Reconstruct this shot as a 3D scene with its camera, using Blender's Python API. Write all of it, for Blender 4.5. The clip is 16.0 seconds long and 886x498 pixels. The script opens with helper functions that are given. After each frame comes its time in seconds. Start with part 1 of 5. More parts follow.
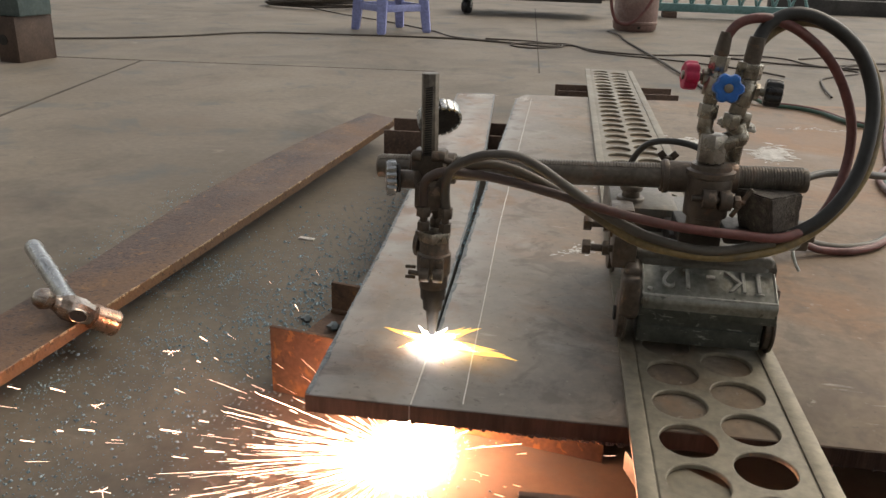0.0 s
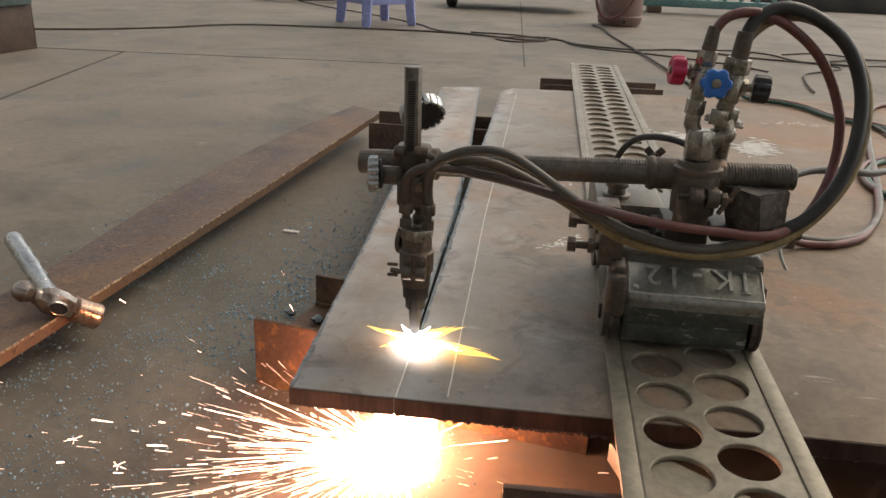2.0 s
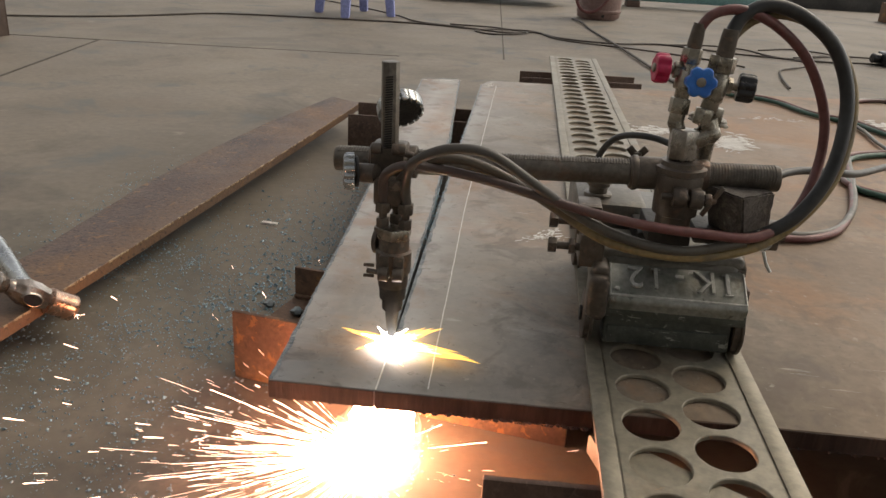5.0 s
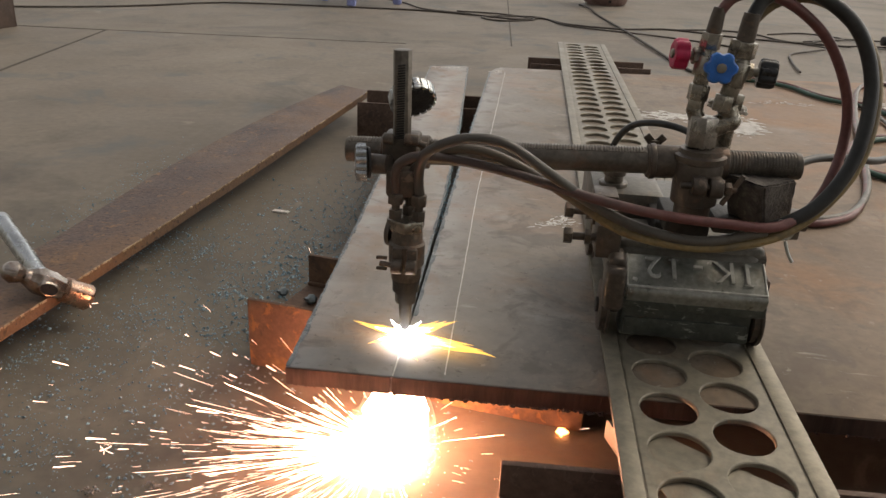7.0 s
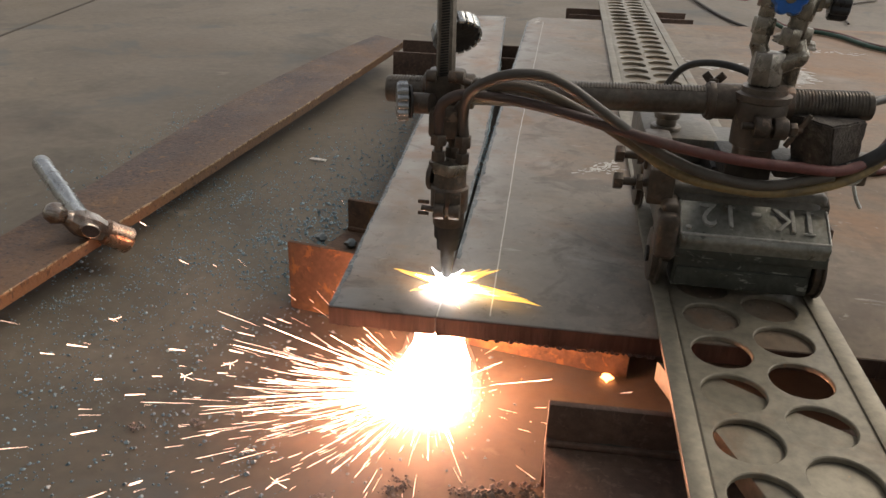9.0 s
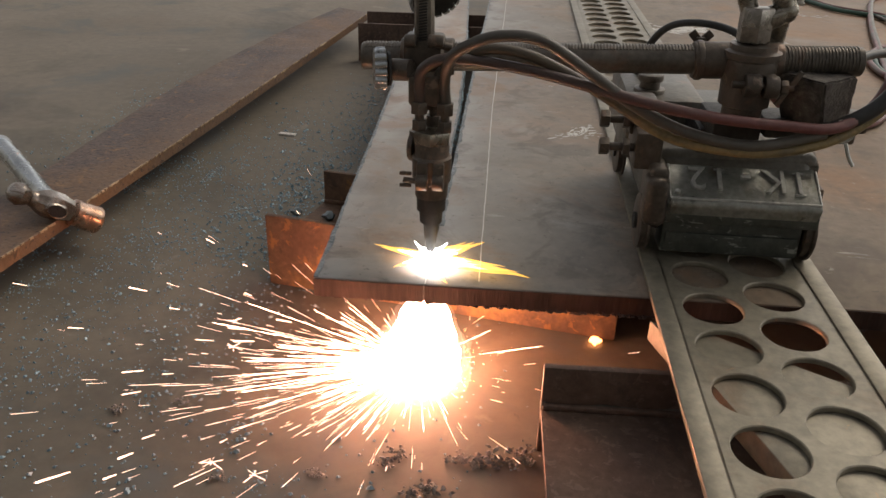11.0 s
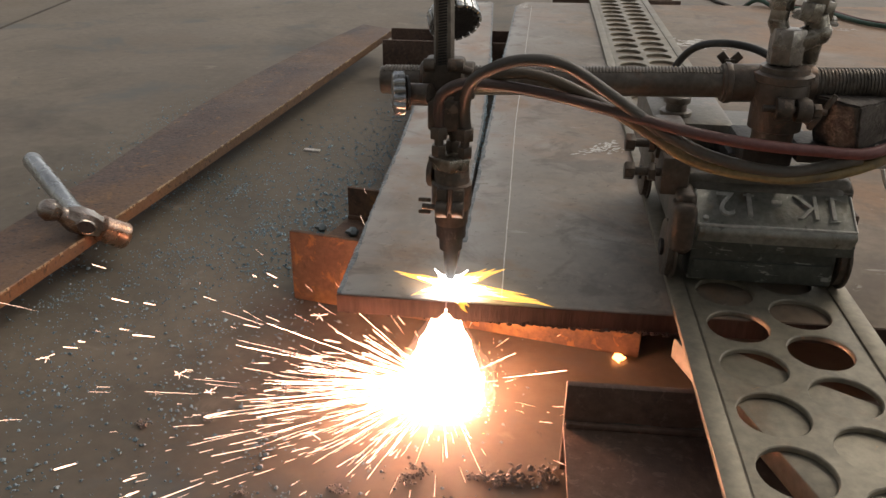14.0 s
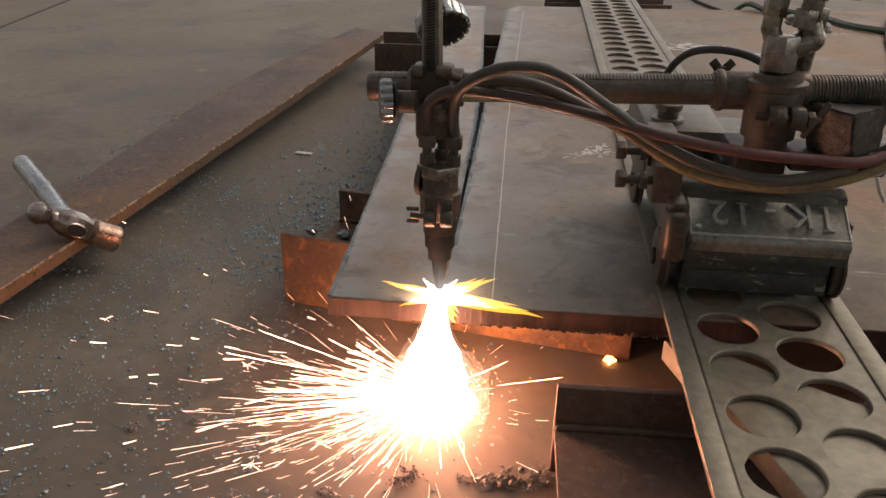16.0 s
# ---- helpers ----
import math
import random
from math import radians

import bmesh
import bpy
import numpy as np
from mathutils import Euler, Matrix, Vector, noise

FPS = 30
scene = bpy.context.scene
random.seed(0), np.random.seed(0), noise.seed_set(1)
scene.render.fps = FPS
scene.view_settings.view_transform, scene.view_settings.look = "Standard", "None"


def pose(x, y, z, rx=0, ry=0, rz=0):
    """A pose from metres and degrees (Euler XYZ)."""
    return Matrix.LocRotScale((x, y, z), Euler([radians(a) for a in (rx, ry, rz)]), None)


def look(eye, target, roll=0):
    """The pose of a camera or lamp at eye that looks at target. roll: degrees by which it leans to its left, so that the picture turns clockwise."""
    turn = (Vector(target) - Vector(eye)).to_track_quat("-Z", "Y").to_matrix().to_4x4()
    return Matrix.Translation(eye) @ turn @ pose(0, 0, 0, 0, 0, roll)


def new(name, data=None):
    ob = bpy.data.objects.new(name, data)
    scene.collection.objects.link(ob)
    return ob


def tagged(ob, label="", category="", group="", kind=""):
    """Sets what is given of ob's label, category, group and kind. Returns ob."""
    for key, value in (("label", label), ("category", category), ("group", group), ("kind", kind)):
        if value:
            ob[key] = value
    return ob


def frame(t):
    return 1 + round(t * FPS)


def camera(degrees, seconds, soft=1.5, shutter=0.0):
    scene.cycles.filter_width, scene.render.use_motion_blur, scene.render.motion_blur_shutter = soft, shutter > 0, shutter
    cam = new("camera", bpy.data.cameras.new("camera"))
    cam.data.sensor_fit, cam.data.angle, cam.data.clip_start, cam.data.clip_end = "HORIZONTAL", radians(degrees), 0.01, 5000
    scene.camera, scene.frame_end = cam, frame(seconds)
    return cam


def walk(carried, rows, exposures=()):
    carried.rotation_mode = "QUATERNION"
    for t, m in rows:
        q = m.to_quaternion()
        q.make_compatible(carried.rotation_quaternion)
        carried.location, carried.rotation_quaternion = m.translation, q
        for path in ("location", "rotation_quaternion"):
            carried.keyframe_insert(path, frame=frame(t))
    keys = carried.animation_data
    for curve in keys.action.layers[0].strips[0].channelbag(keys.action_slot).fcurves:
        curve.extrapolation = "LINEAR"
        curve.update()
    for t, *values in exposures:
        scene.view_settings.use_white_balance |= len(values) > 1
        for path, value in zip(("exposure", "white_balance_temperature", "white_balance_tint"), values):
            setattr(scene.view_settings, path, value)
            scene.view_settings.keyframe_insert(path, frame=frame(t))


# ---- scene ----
cam = camera(58.0, 16.0)
PATH = [
    (0, (-0.1030, -0.7157, 0.5743), (-0.3572, 1.1351, -0.1396), 1.84),
    (0.5, (-0.1011, -0.7157, 0.5729), (-0.3509, 1.1346, -0.1438), 1.87),
    (1, (-0.1030, -0.7178, 0.5755), (-0.3618, 1.1296, -0.1457), 1.73),
    (1.5, (-0.1048, -0.7174, 0.5744), (-0.3734, 1.1274, -0.1501), 1.59),
    (2, (-0.1034, -0.7138, 0.5714), (-0.3189, 1.1371, -0.1549), 2.34),
    (2.5, (-0.1066, -0.7146, 0.5736), (-0.3069, 1.1369, -0.1556), 2.45),
    (3, (-0.1043, -0.7151, 0.5742), (-0.2721, 1.1383, -0.1584), 2.78),
    (3.5, (-0.1049, -0.7130, 0.5721), (-0.2525, 1.1424, -0.1599), 3.13),
    (4, (-0.1070, -0.7139, 0.5723), (-0.2592, 1.1399, -0.1627), 2.93),
    (4.2, (-0.1073, -0.7125, 0.5719), (-0.2581, 1.1412, -0.1636), 2.97),
    (6.3, (-0.1050, -0.7142, 0.5686), (-0.2818, 1.1306, -0.1835), 3.80),
    (6.5, (-0.1084, -0.7140, 0.5665), (-0.2719, 1.1326, -0.1839), 3.92),
    (7, (-0.1159, -0.7145, 0.5682), (-0.2894, 1.1234, -0.2011), 2.65),
    (7.5, (-0.1114, -0.7128, 0.5636), (-0.3019, 1.1150, -0.2255), 2.17),
    (8, (-0.1118, -0.7140, 0.5655), (-0.3118, 1.1116, -0.2265), 1.99),
    (8.5, (-0.1119, -0.7123, 0.5634), (-0.3195, 1.1062, -0.2430), 1.87),
    (8.8, (-0.1148, -0.7072, 0.5619), (-0.3280, 1.1056, -0.2555), 1.13),
    (9, (-0.1323, -0.7079, 0.5377), (-0.3708, 1.0820, -0.3220), 2.15),
    (9.2, (-0.1462, -0.7034, 0.5380), (-0.3898, 1.0404, -0.4104), 0.57),
    (11.3, (-0.1567, -0.7001, 0.5179), (-0.2986, 1.0783, -0.3861), 1.65),
    (11.5, (-0.1574, -0.6968, 0.5186), (-0.3101, 1.0783, -0.3900), 1.41),
    (12, (-0.1547, -0.6987, 0.5190), (-0.3225, 1.0741, -0.3916), 1.11),
    (12.5, (-0.1541, -0.6988, 0.5188), (-0.3317, 1.0743, -0.3892), 0.92),
    (13, (-0.1542, -0.6996, 0.5206), (-0.3428, 1.0817, -0.3689), 0.75),
    (13.5, (-0.1543, -0.7022, 0.5233), (-0.3522, 1.0846, -0.3532), 0.91),
    (14, (-0.1540, -0.7016, 0.5225), (-0.3618, 1.0841, -0.3540), 0.74),
    (14.5, (-0.1520, -0.7023, 0.5232), (-0.3621, 1.0874, -0.3442), 0.71),
    (15, (-0.1545, -0.7047, 0.5247), (-0.3730, 1.0867, -0.3373), 0.64),
    (15.5, (-0.1523, -0.7017, 0.5217), (-0.3627, 1.0890, -0.3440), 0.67),
    (16, (-0.1516, -0.7022, 0.5218), (-0.3426, 1.0895, -0.3463), 0.92),
]
EXPOSURES = [(0, 0.82, 7400, 11), (4, 0.81, 7450, 11), (7, 0.63, 7450, 12), (8.5, 0.58, 7350, 12), (9.2, 0.50, 7300, 12), (12, 0.39, 7300, 12), (15, 0.36, 7250, 12), (16, 0.32, 7450, 16)]
walk(cam, [(t, look(eye, target, roll)) for t, eye, target, roll in PATH], EXPOSURES)

# ---- world and light ----
world = bpy.data.worlds.new("world")
scene.world = world
world.use_nodes = True
wn = world.node_tree
sky = wn.nodes.new("ShaderNodeTexSky")
sky.sky_type = 'NISHITA'
sky.sun_disc = False
sky.sun_elevation, sky.sun_rotation = radians(46), radians(52)
grey = wn.nodes.new("ShaderNodeHueSaturation")
grey.inputs["Saturation"].default_value = 0.35
wn.links.new(sky.outputs[0], grey.inputs["Color"])
wn.links.new(grey.outputs[0], wn.nodes["Background"].inputs[0])
wn.nodes["Background"].inputs[1].default_value = 0.14
sun_data = bpy.data.lights.new("sun", 'SUN')
sun_data.energy, sun_data.angle, sun_data.color = 1.4, radians(42), (1.0, 0.93, 0.82)
sun = new("sun", sun_data)
sun.matrix_world = look((9.5, 8.4, 12), (0, 1.0, 0))


# ---- helpers of the scene ----
def part(name, bm, material, parent=None, label="", smooth=38):
    me = bpy.data.meshes.new(name)
    bm.to_mesh(me)
    bm.free()
    me.polygons.foreach_set("use_smooth", [smooth > 0] * len(me.polygons))
    if smooth:
        me.set_sharp_from_angle(angle=radians(smooth))
    me.materials.append(material)
    ob = new(name, me)
    if parent:
        ob.parent = parent
    if label:
        tagged(ob, label)
    return ob


def empty(name, label, category, group="", kind=""):
    ob = new(name)
    ob.empty_display_size = 0.05
    return tagged(ob, label, category, group, kind)


def merge(bm, tmp, m=None):
    if m is not None:
        bmesh.ops.transform(tmp, matrix=m, verts=tmp.verts)
    me = bpy.data.meshes.new("tmp")
    tmp.to_mesh(me)
    tmp.free()
    bm.from_mesh(me)
    bpy.data.meshes.remove(me)


def box(bm, x0, x1, y0, y1, z0, z1, bevel=0.0, m=None, seg=2, taper=0.0):
    tmp = bmesh.new()
    bmesh.ops.create_cube(tmp, size=1.0)
    for v in tmp.verts:
        k = 1 - taper if v.co.z < 0 else 1
        v.co = Vector(((x0 + x1) / 2 + v.co.x * (x1 - x0) * k, (y0 + y1) / 2 + v.co.y * (y1 - y0) * k, z0 if v.co.z < 0 else z1))
    if bevel:
        bmesh.ops.bevel(tmp, geom=tmp.edges[:], offset=bevel, segments=seg, affect='EDGES', profile=0.5)
    merge(bm, tmp, m)


def cyl(bm, p0, p1, r0, r1=None, seg=20, bevel=0.0):
    p0, p1 = Vector(p0), Vector(p1)
    r1 = r0 if r1 is None else r1
    tmp = bmesh.new()
    bmesh.ops.create_cone(tmp, cap_ends=True, segments=seg, radius1=r0, radius2=r1, depth=(p1 - p0).length)
    if bevel:
        caps = [e for e in tmp.edges if abs(e.verts[0].co.z - e.verts[1].co.z) < 1e-6]
        bmesh.ops.bevel(tmp, geom=caps, offset=bevel, segments=2, affect='EDGES', profile=0.5)
    turn = (p1 - p0).to_track_quat('Z', 'Y').to_matrix().to_4x4()
    merge(bm, tmp, Matrix.Translation((p0 + p1) / 2) @ turn)


def lathe(bm, profile, origin, axis, seg=20):
    """Profile rows (along, radius) turned about an axis."""
    m = Matrix.Translation(origin) @ Vector(axis).to_track_quat('Z', 'Y').to_matrix().to_4x4()
    rings = []
    for a, r in profile:
        rings.append([bm.verts.new(m @ Vector((r * math.cos(2 * math.pi * i / seg), r * math.sin(2 * math.pi * i / seg), a))) for i in range(seg)])
    for k in range(len(rings) - 1):
        for i in range(seg):
            j = (i + 1) % seg
            bm.faces.new((rings[k][i], rings[k][j], rings[k + 1][j], rings[k + 1][i]))
    bm.faces.new(rings[0][::-1])
    bm.faces.new(rings[-1])


def glide(points, steps=8):
    """A smooth line through points (Catmull-Rom)."""
    p = [Vector(q) for q in points]
    p = [2 * p[0] - p[1]] + p + [2 * p[-1] - p[-2]]
    out = []
    for i in range(1, len(p) - 2):
        for k in range(steps):
            t = k / steps
            a, b, c, d = p[i - 1:i + 3]
            out.append(0.5 * ((2 * b) + (c - a) * t + (2 * a - 5 * b + 4 * c - d) * t * t + (3 * b - a - 3 * c + d) * t ** 3))
    return out + [p[-2]]


def tube(bm, points, r, seg=10, steps=8, wobble=0.0):
    line = glide(points, steps)
    side = Vector((0, 0, 1))
    rings = []
    for i, q in enumerate(line):
        d = (line[min(i + 1, len(line) - 1)] - line[max(i - 1, 0)]).normalized()
        u = d.cross(side)
        u = u.normalized() if u.length > 1e-3 else Vector((1, 0, 0))
        v = u.cross(d).normalized()
        side = v
        rr = r * (1 + wobble * noise.noise(q * 40))
        rings.append([bm.verts.new(q + rr * (math.cos(2 * math.pi * k / seg) * u + math.sin(2 * math.pi * k / seg) * v)) for k in range(seg)])
    for a, b in zip(rings, rings[1:]):
        for k in range(seg):
            j = (k + 1) % seg
            bm.faces.new((a[k], b[k], b[j], a[j]))
    bm.faces.new(rings[0])
    bm.faces.new(rings[-1][::-1])


def slab(bm, outline, z0, z1, bevel=0.0):
    """A plate from its outline, seen from above, anticlockwise."""
    tmp = bmesh.new()
    low = [tmp.verts.new((x, y, z0)) for x, y in outline]
    top = [tmp.verts.new((x, y, z1)) for x, y in outline]
    n = len(low)
    tmp.faces.new(low[::-1])
    tmp.faces.new(top)
    for i in range(n):
        j = (i + 1) % n
        tmp.faces.new((low[i], low[j], top[j], top[i]))
    if bevel:
        rim = [e for e in tmp.edges if abs(e.verts[0].co.z - e.verts[1].co.z) < 1e-6]
        bmesh.ops.bevel(tmp, geom=rim, offset=bevel, segments=2, affect='EDGES', profile=0.5)
    merge(bm, tmp)


def hexnut(bm, p0, p1, r):
    cyl(bm, p0, p1, r, seg=6, bevel=r * 0.12)


def lumps(bm, rows, seed=1, sub=1):
    """Rough grains: rows of (x, y, z, radius)."""
    rng = random.Random(seed)
    for x, y, z, r in rows:
        tmp = bmesh.new()
        bmesh.ops.create_icosphere(tmp, subdivisions=sub, radius=r)
        for v in tmp.verts:
            v.co *= rng.uniform(0.65, 1.25)
            v.co.z *= 0.75
        merge(bm, tmp, Matrix.Translation((x, y, z)) @ Matrix.Rotation(rng.uniform(0, 6.28), 4, 'Z'))


def grains(bm, rows, seed=1):
    """Many small grains, cheap: irregular octahedra."""
    rng = random.Random(seed)
    for x, y, z, r in rows:
        a = rng.uniform(0, 6.28)
        ring = [bm.verts.new((x + r * rng.uniform(.6, 1.3) * math.cos(a + k * 1.2566), y + r * rng.uniform(.6, 1.3) * math.sin(a + k * 1.2566), z + r * rng.uniform(-.2, .3))) for k in range(5)]
        top = bm.verts.new((x + r * rng.uniform(-.3, .3), y + r * rng.uniform(-.3, .3), z + r * rng.uniform(.6, 1.0)))
        low = bm.verts.new((x, y, z - r * 0.5))
        for k in range(5):
            j = (k + 1) % 5
            bm.faces.new((ring[k], ring[j], top))
            bm.faces.new((ring[j], ring[k], low))


# ---- materials ----
def surface(name, dark, light, rough=0.6, metal=0.0, scale=8.0, fine=120.0, bump=0.15, third=None, third_at=0.62, third_scale=3.0, rough_var=0.15, stretch=(1, 1, 1), spec=0.5, speck=0.55):
    """A worn surface: two tones in blotches, a third in patches, fine grain in tone, gloss and relief."""
    m = bpy.data.materials.new(name)
    m.use_nodes = True
    nt = m.node_tree
    n, l = nt.nodes, nt.links
    b = n["Principled BSDF"]
    co = n.new("ShaderNodeTexCoord")
    mp = n.new("ShaderNodeMapping")
    mp.inputs["Scale"].default_value = stretch
    l.new(co.outputs["Object"], mp.inputs[0])

    def nz(s, det=6.0, r=0.6, dist=0.0):
        t = n.new("ShaderNodeTexNoise")
        t.inputs["Scale"].default_value, t.inputs["Detail"].default_value, t.inputs["Roughness"].default_value = s, det, r
        t.inputs["Distortion"].default_value = dist
        l.new(mp.outputs[0], t.inputs["Vector"])
        return t.outputs["Fac"]

    def ramp(fac, a, c):
        t = n.new("ShaderNodeMapRange")
        t.inputs["From Min"].default_value, t.inputs["From Max"].default_value = a, c
        t.clamp = True
        l.new(fac, t.inputs["Value"])
        return t.outputs[0]

    def mix(fac, a, c):
        t = n.new("ShaderNodeMix")
        t.data_type = 'RGBA'
        l.new(fac, t.inputs["Factor"])
        for s, k in ((t.inputs[6], a), (t.inputs[7], c)):
            if isinstance(k, tuple):
                s.default_value = (*k, 1)
            else:
                l.new(k, s)
        return t.outputs[2]
    big, small = nz(scale, dist=0.4), nz(fine, 3.0)
    col = mix(ramp(big, 0.32, 0.68), dark, light)
    if third:
        col = mix(ramp(nz(third_scale, 8.0, 0.65, 0.6), third_at - 0.05, third_at + 0.1), col, third)
    grain = n.new("ShaderNodeMix")
    grain.data_type, grain.blend_type = 'RGBA', 'MULTIPLY'
    grain.inputs["Factor"].default_value = speck
    g = n.new("ShaderNodeMapRange")
    g.inputs["From Min"].default_value, g.inputs["From Max"].default_value = 0.3, 0.7
    g.inputs["To Min"].default_value, g.inputs["To Max"].default_value = 0.55, 1.25
    l.new(small, g.inputs["Value"])
    l.new(col, grain.inputs[6])
    l.new(g.outputs[0], grain.inputs[7])
    l.new(grain.outputs[2], b.inputs["Base Color"])
    rr = n.new("ShaderNodeMapRange")
    rr.inputs["To Min"].default_value, rr.inputs["To Max"].default_value = max(0.05, rough - rough_var), min(1, rough + rough_var)
    l.new(nz(scale * 2.3), rr.inputs["Value"])
    l.new(rr.outputs[0], b.inputs["Roughness"])
    b.inputs["Metallic"].default_value = metal
    b.inputs["Specular IOR Level"].default_value = spec
    if bump:
        bp = n.new("ShaderNodeBump")
        bp.inputs["Strength"].default_value = bump
        bp.inputs["Distance"].default_value = 0.002
        l.new(small, bp.inputs["Height"])
        l.new(bp.outputs[0], b.inputs["Normal"])
    return m


def glow(name, colour, strength):
    m = bpy.data.materials.new(name)
    m.use_nodes = True
    b = m.node_tree.nodes["Principled BSDF"]
    b.inputs["Base Color"].default_value = (*colour, 1)
    b.inputs["Emission Color"].default_value = (*colour, 1)
    b.inputs["Emission Strength"].default_value = strength
    return m


CONCRETE = surface("concrete", (0.158, 0.134, 0.106), (0.236, 0.202, 0.160), 0.7, scale=1.3, fine=45, bump=0.10, third=(0.125, 0.110, 0.090), third_at=0.57, third_scale=1.9, speck=0.30)
def work_stain(m, centre, near, far, tint):
    """Rust and iron dust trodden into the floor round the working place."""
    nt = m.node_tree
    n, l = nt.nodes, nt.links
    b = n["Principled BSDF"]
    src = b.inputs["Base Color"].links[0].from_socket
    co = n.new("ShaderNodeTexCoord")
    wob = n.new("ShaderNodeTexNoise")
    wob.inputs["Scale"].default_value, wob.inputs["Detail"].default_value = 1.7, 7
    l.new(co.outputs["Object"], wob.inputs["Vector"])
    dist = n.new("ShaderNodeVectorMath")
    dist.operation = 'DISTANCE'
    l.new(co.outputs["Object"], dist.inputs[0])
    dist.inputs[1].default_value = centre
    add = n.new("ShaderNodeMath")
    add.operation = 'MULTIPLY_ADD'
    l.new(wob.outputs["Fac"], add.inputs[0])
    add.inputs[1].default_value = 1.6
    l.new(dist.outputs["Value"], add.inputs[2])
    r = n.new("ShaderNodeMapRange")
    r.inputs["From Min"].default_value, r.inputs["From Max"].default_value = near + 0.8, far + 0.8
    l.new(add.outputs[0], r.inputs["Value"])
    mx = n.new("ShaderNodeMix")
    mx.data_type, mx.blend_type = 'RGBA', 'MULTIPLY'
    inv = n.new("ShaderNodeMath")
    inv.operation = 'SUBTRACT'
    inv.inputs[0].default_value = 1.0
    l.new(r.outputs[0], inv.inputs[1])
    l.new(inv.outputs[0], mx.inputs["Factor"])
    l.new(src, mx.inputs[6])
    mx.inputs[7].default_value = (*tint, 1)
    l.new(mx.outputs[2], b.inputs["Base Color"])


def patches(m, scale, at, soft, colour, strength=1.0, stretch=(1, 1, 1), detail=8.0, rough=0.65, shift=0.0):
    """Lays blotches of another colour over a surface: wear, rust, scuffs, painted shade."""
    nt = m.node_tree
    n, l = nt.nodes, nt.links
    b = n["Principled BSDF"]
    src = b.inputs["Base Color"].links[0].from_socket
    co = n.new("ShaderNodeTexCoord")
    mp = n.new("ShaderNodeMapping")
    mp.inputs["Scale"].default_value = stretch
    mp.inputs["Location"].default_value = (shift, shift * 0.7, 0)
    l.new(co.outputs["Object"], mp.inputs[0])
    t = n.new("ShaderNodeTexNoise")
    t.inputs["Scale"].default_value, t.inputs["Detail"].default_value, t.inputs["Roughness"].default_value = scale, detail, rough
    t.inputs["Distortion"].default_value = 0.5
    l.new(mp.outputs[0], t.inputs["Vector"])
    r = n.new("ShaderNodeMapRange")
    r.inputs["From Min"].default_value, r.inputs["From Max"].default_value, r.inputs["To Max"].default_value = at, at + soft, strength
    l.new(t.outputs["Fac"], r.inputs["Value"])
    mx = n.new("ShaderNodeMix")
    mx.data_type = 'RGBA'
    l.new(r.outputs[0], mx.inputs["Factor"])
    l.new(src, mx.inputs[6])
    mx.inputs[7].default_value = (*colour, 1)
    l.new(mx.outputs[2], b.inputs["Base Color"])


work_stain(CONCRETE, (-0.3, 0.0, 0.0), 0.7, 2.3, (0.72, 0.72, 0.70))
MILL = surface("mill_scale_steel", (0.142, 0.112, 0.081), (0.250, 0.200, 0.147), 0.56, 0.12, spec=0.35, scale=3.0, fine=70, bump=0.03, third=(0.27, 0.15, 0.075), third_at=0.54, third_scale=2.2, speck=0.45)
CUT = surface("flame_cut_edge", (0.042, 0.026, 0.021), (0.112, 0.070, 0.055), 0.5, 0.35, scale=30, fine=260, bump=0.5, stretch=(1, 1, 0.12), speck=0.5)
BLUED = surface("heat_blued_steel", (0.050, 0.058, 0.064), (0.21, 0.23, 0.235), 0.38, 0.4, scale=45, fine=300, bump=0.5, third=(0.36, 0.36, 0.34), third_at=0.60, third_scale=60, speck=0.8)
RUST = surface("rusty_steel", (0.085, 0.048, 0.034), (0.17, 0.098, 0.058), 0.8, 0.1, scale=9, fine=140, bump=0.35, third=(0.30, 0.16, 0.06), third_at=0.58, third_scale=5)
DARKRUST = surface("dark_brown_steel", (0.085, 0.053, 0.041), (0.155, 0.10, 0.072), 0.65, 0.2, scale=9, fine=120, bump=0.25, third=(0.19, 0.10, 0.05), third_at=0.66, third_scale=7)
DARKBROWN = surface("dark_oxide_steel", (0.05, 0.033, 0.027), (0.10, 0.066, 0.05), 0.65, 0.2, scale=7, fine=100, bump=0.25)
RUSTEDGE = surface("yellow_rust_edge", (0.24, 0.155, 0.085), (0.52, 0.40, 0.26), 0.8, 0.1, scale=30, fine=150, bump=0.4)
FLATSTEEL = surface("speckled_rust_flat", (0.050, 0.037, 0.036), (0.112, 0.074, 0.060), 0.55, 0.15, scale=5, fine=150, bump=0.45, third=(0.17, 0.092, 0.045), third_at=0.56, third_scale=2.6, speck=0.9)
WEIGHT = surface("rough_cast_iron", (0.055, 0.048, 0.042), (0.16, 0.14, 0.122), 0.55, 0.25, scale=70, fine=320, bump=0.9, third=(0.24, 0.21, 0.18), third_at=0.60, third_scale=90)
GREYIRON = surface("grey_iron", (0.092, 0.079, 0.065), (0.178, 0.156, 0.130), 0.42, 0.5, scale=22, fine=180, bump=0.2, third=(0.16, 0.10, 0.07), third_at=0.64, third_scale=25)
LETTERS = surface("worn_letter_metal", (0.36, 0.365, 0.33), (0.58, 0.57, 0.53), 0.36, 0.35, scale=60, fine=200, bump=0.1)
RAIL = surface("rail_steel", (0.195, 0.174, 0.130), (0.262, 0.234, 0.178), 0.48, 0.3, scale=5, fine=90, bump=0.06, third=(0.20, 0.145, 0.095), third_at=0.60, third_scale=9)
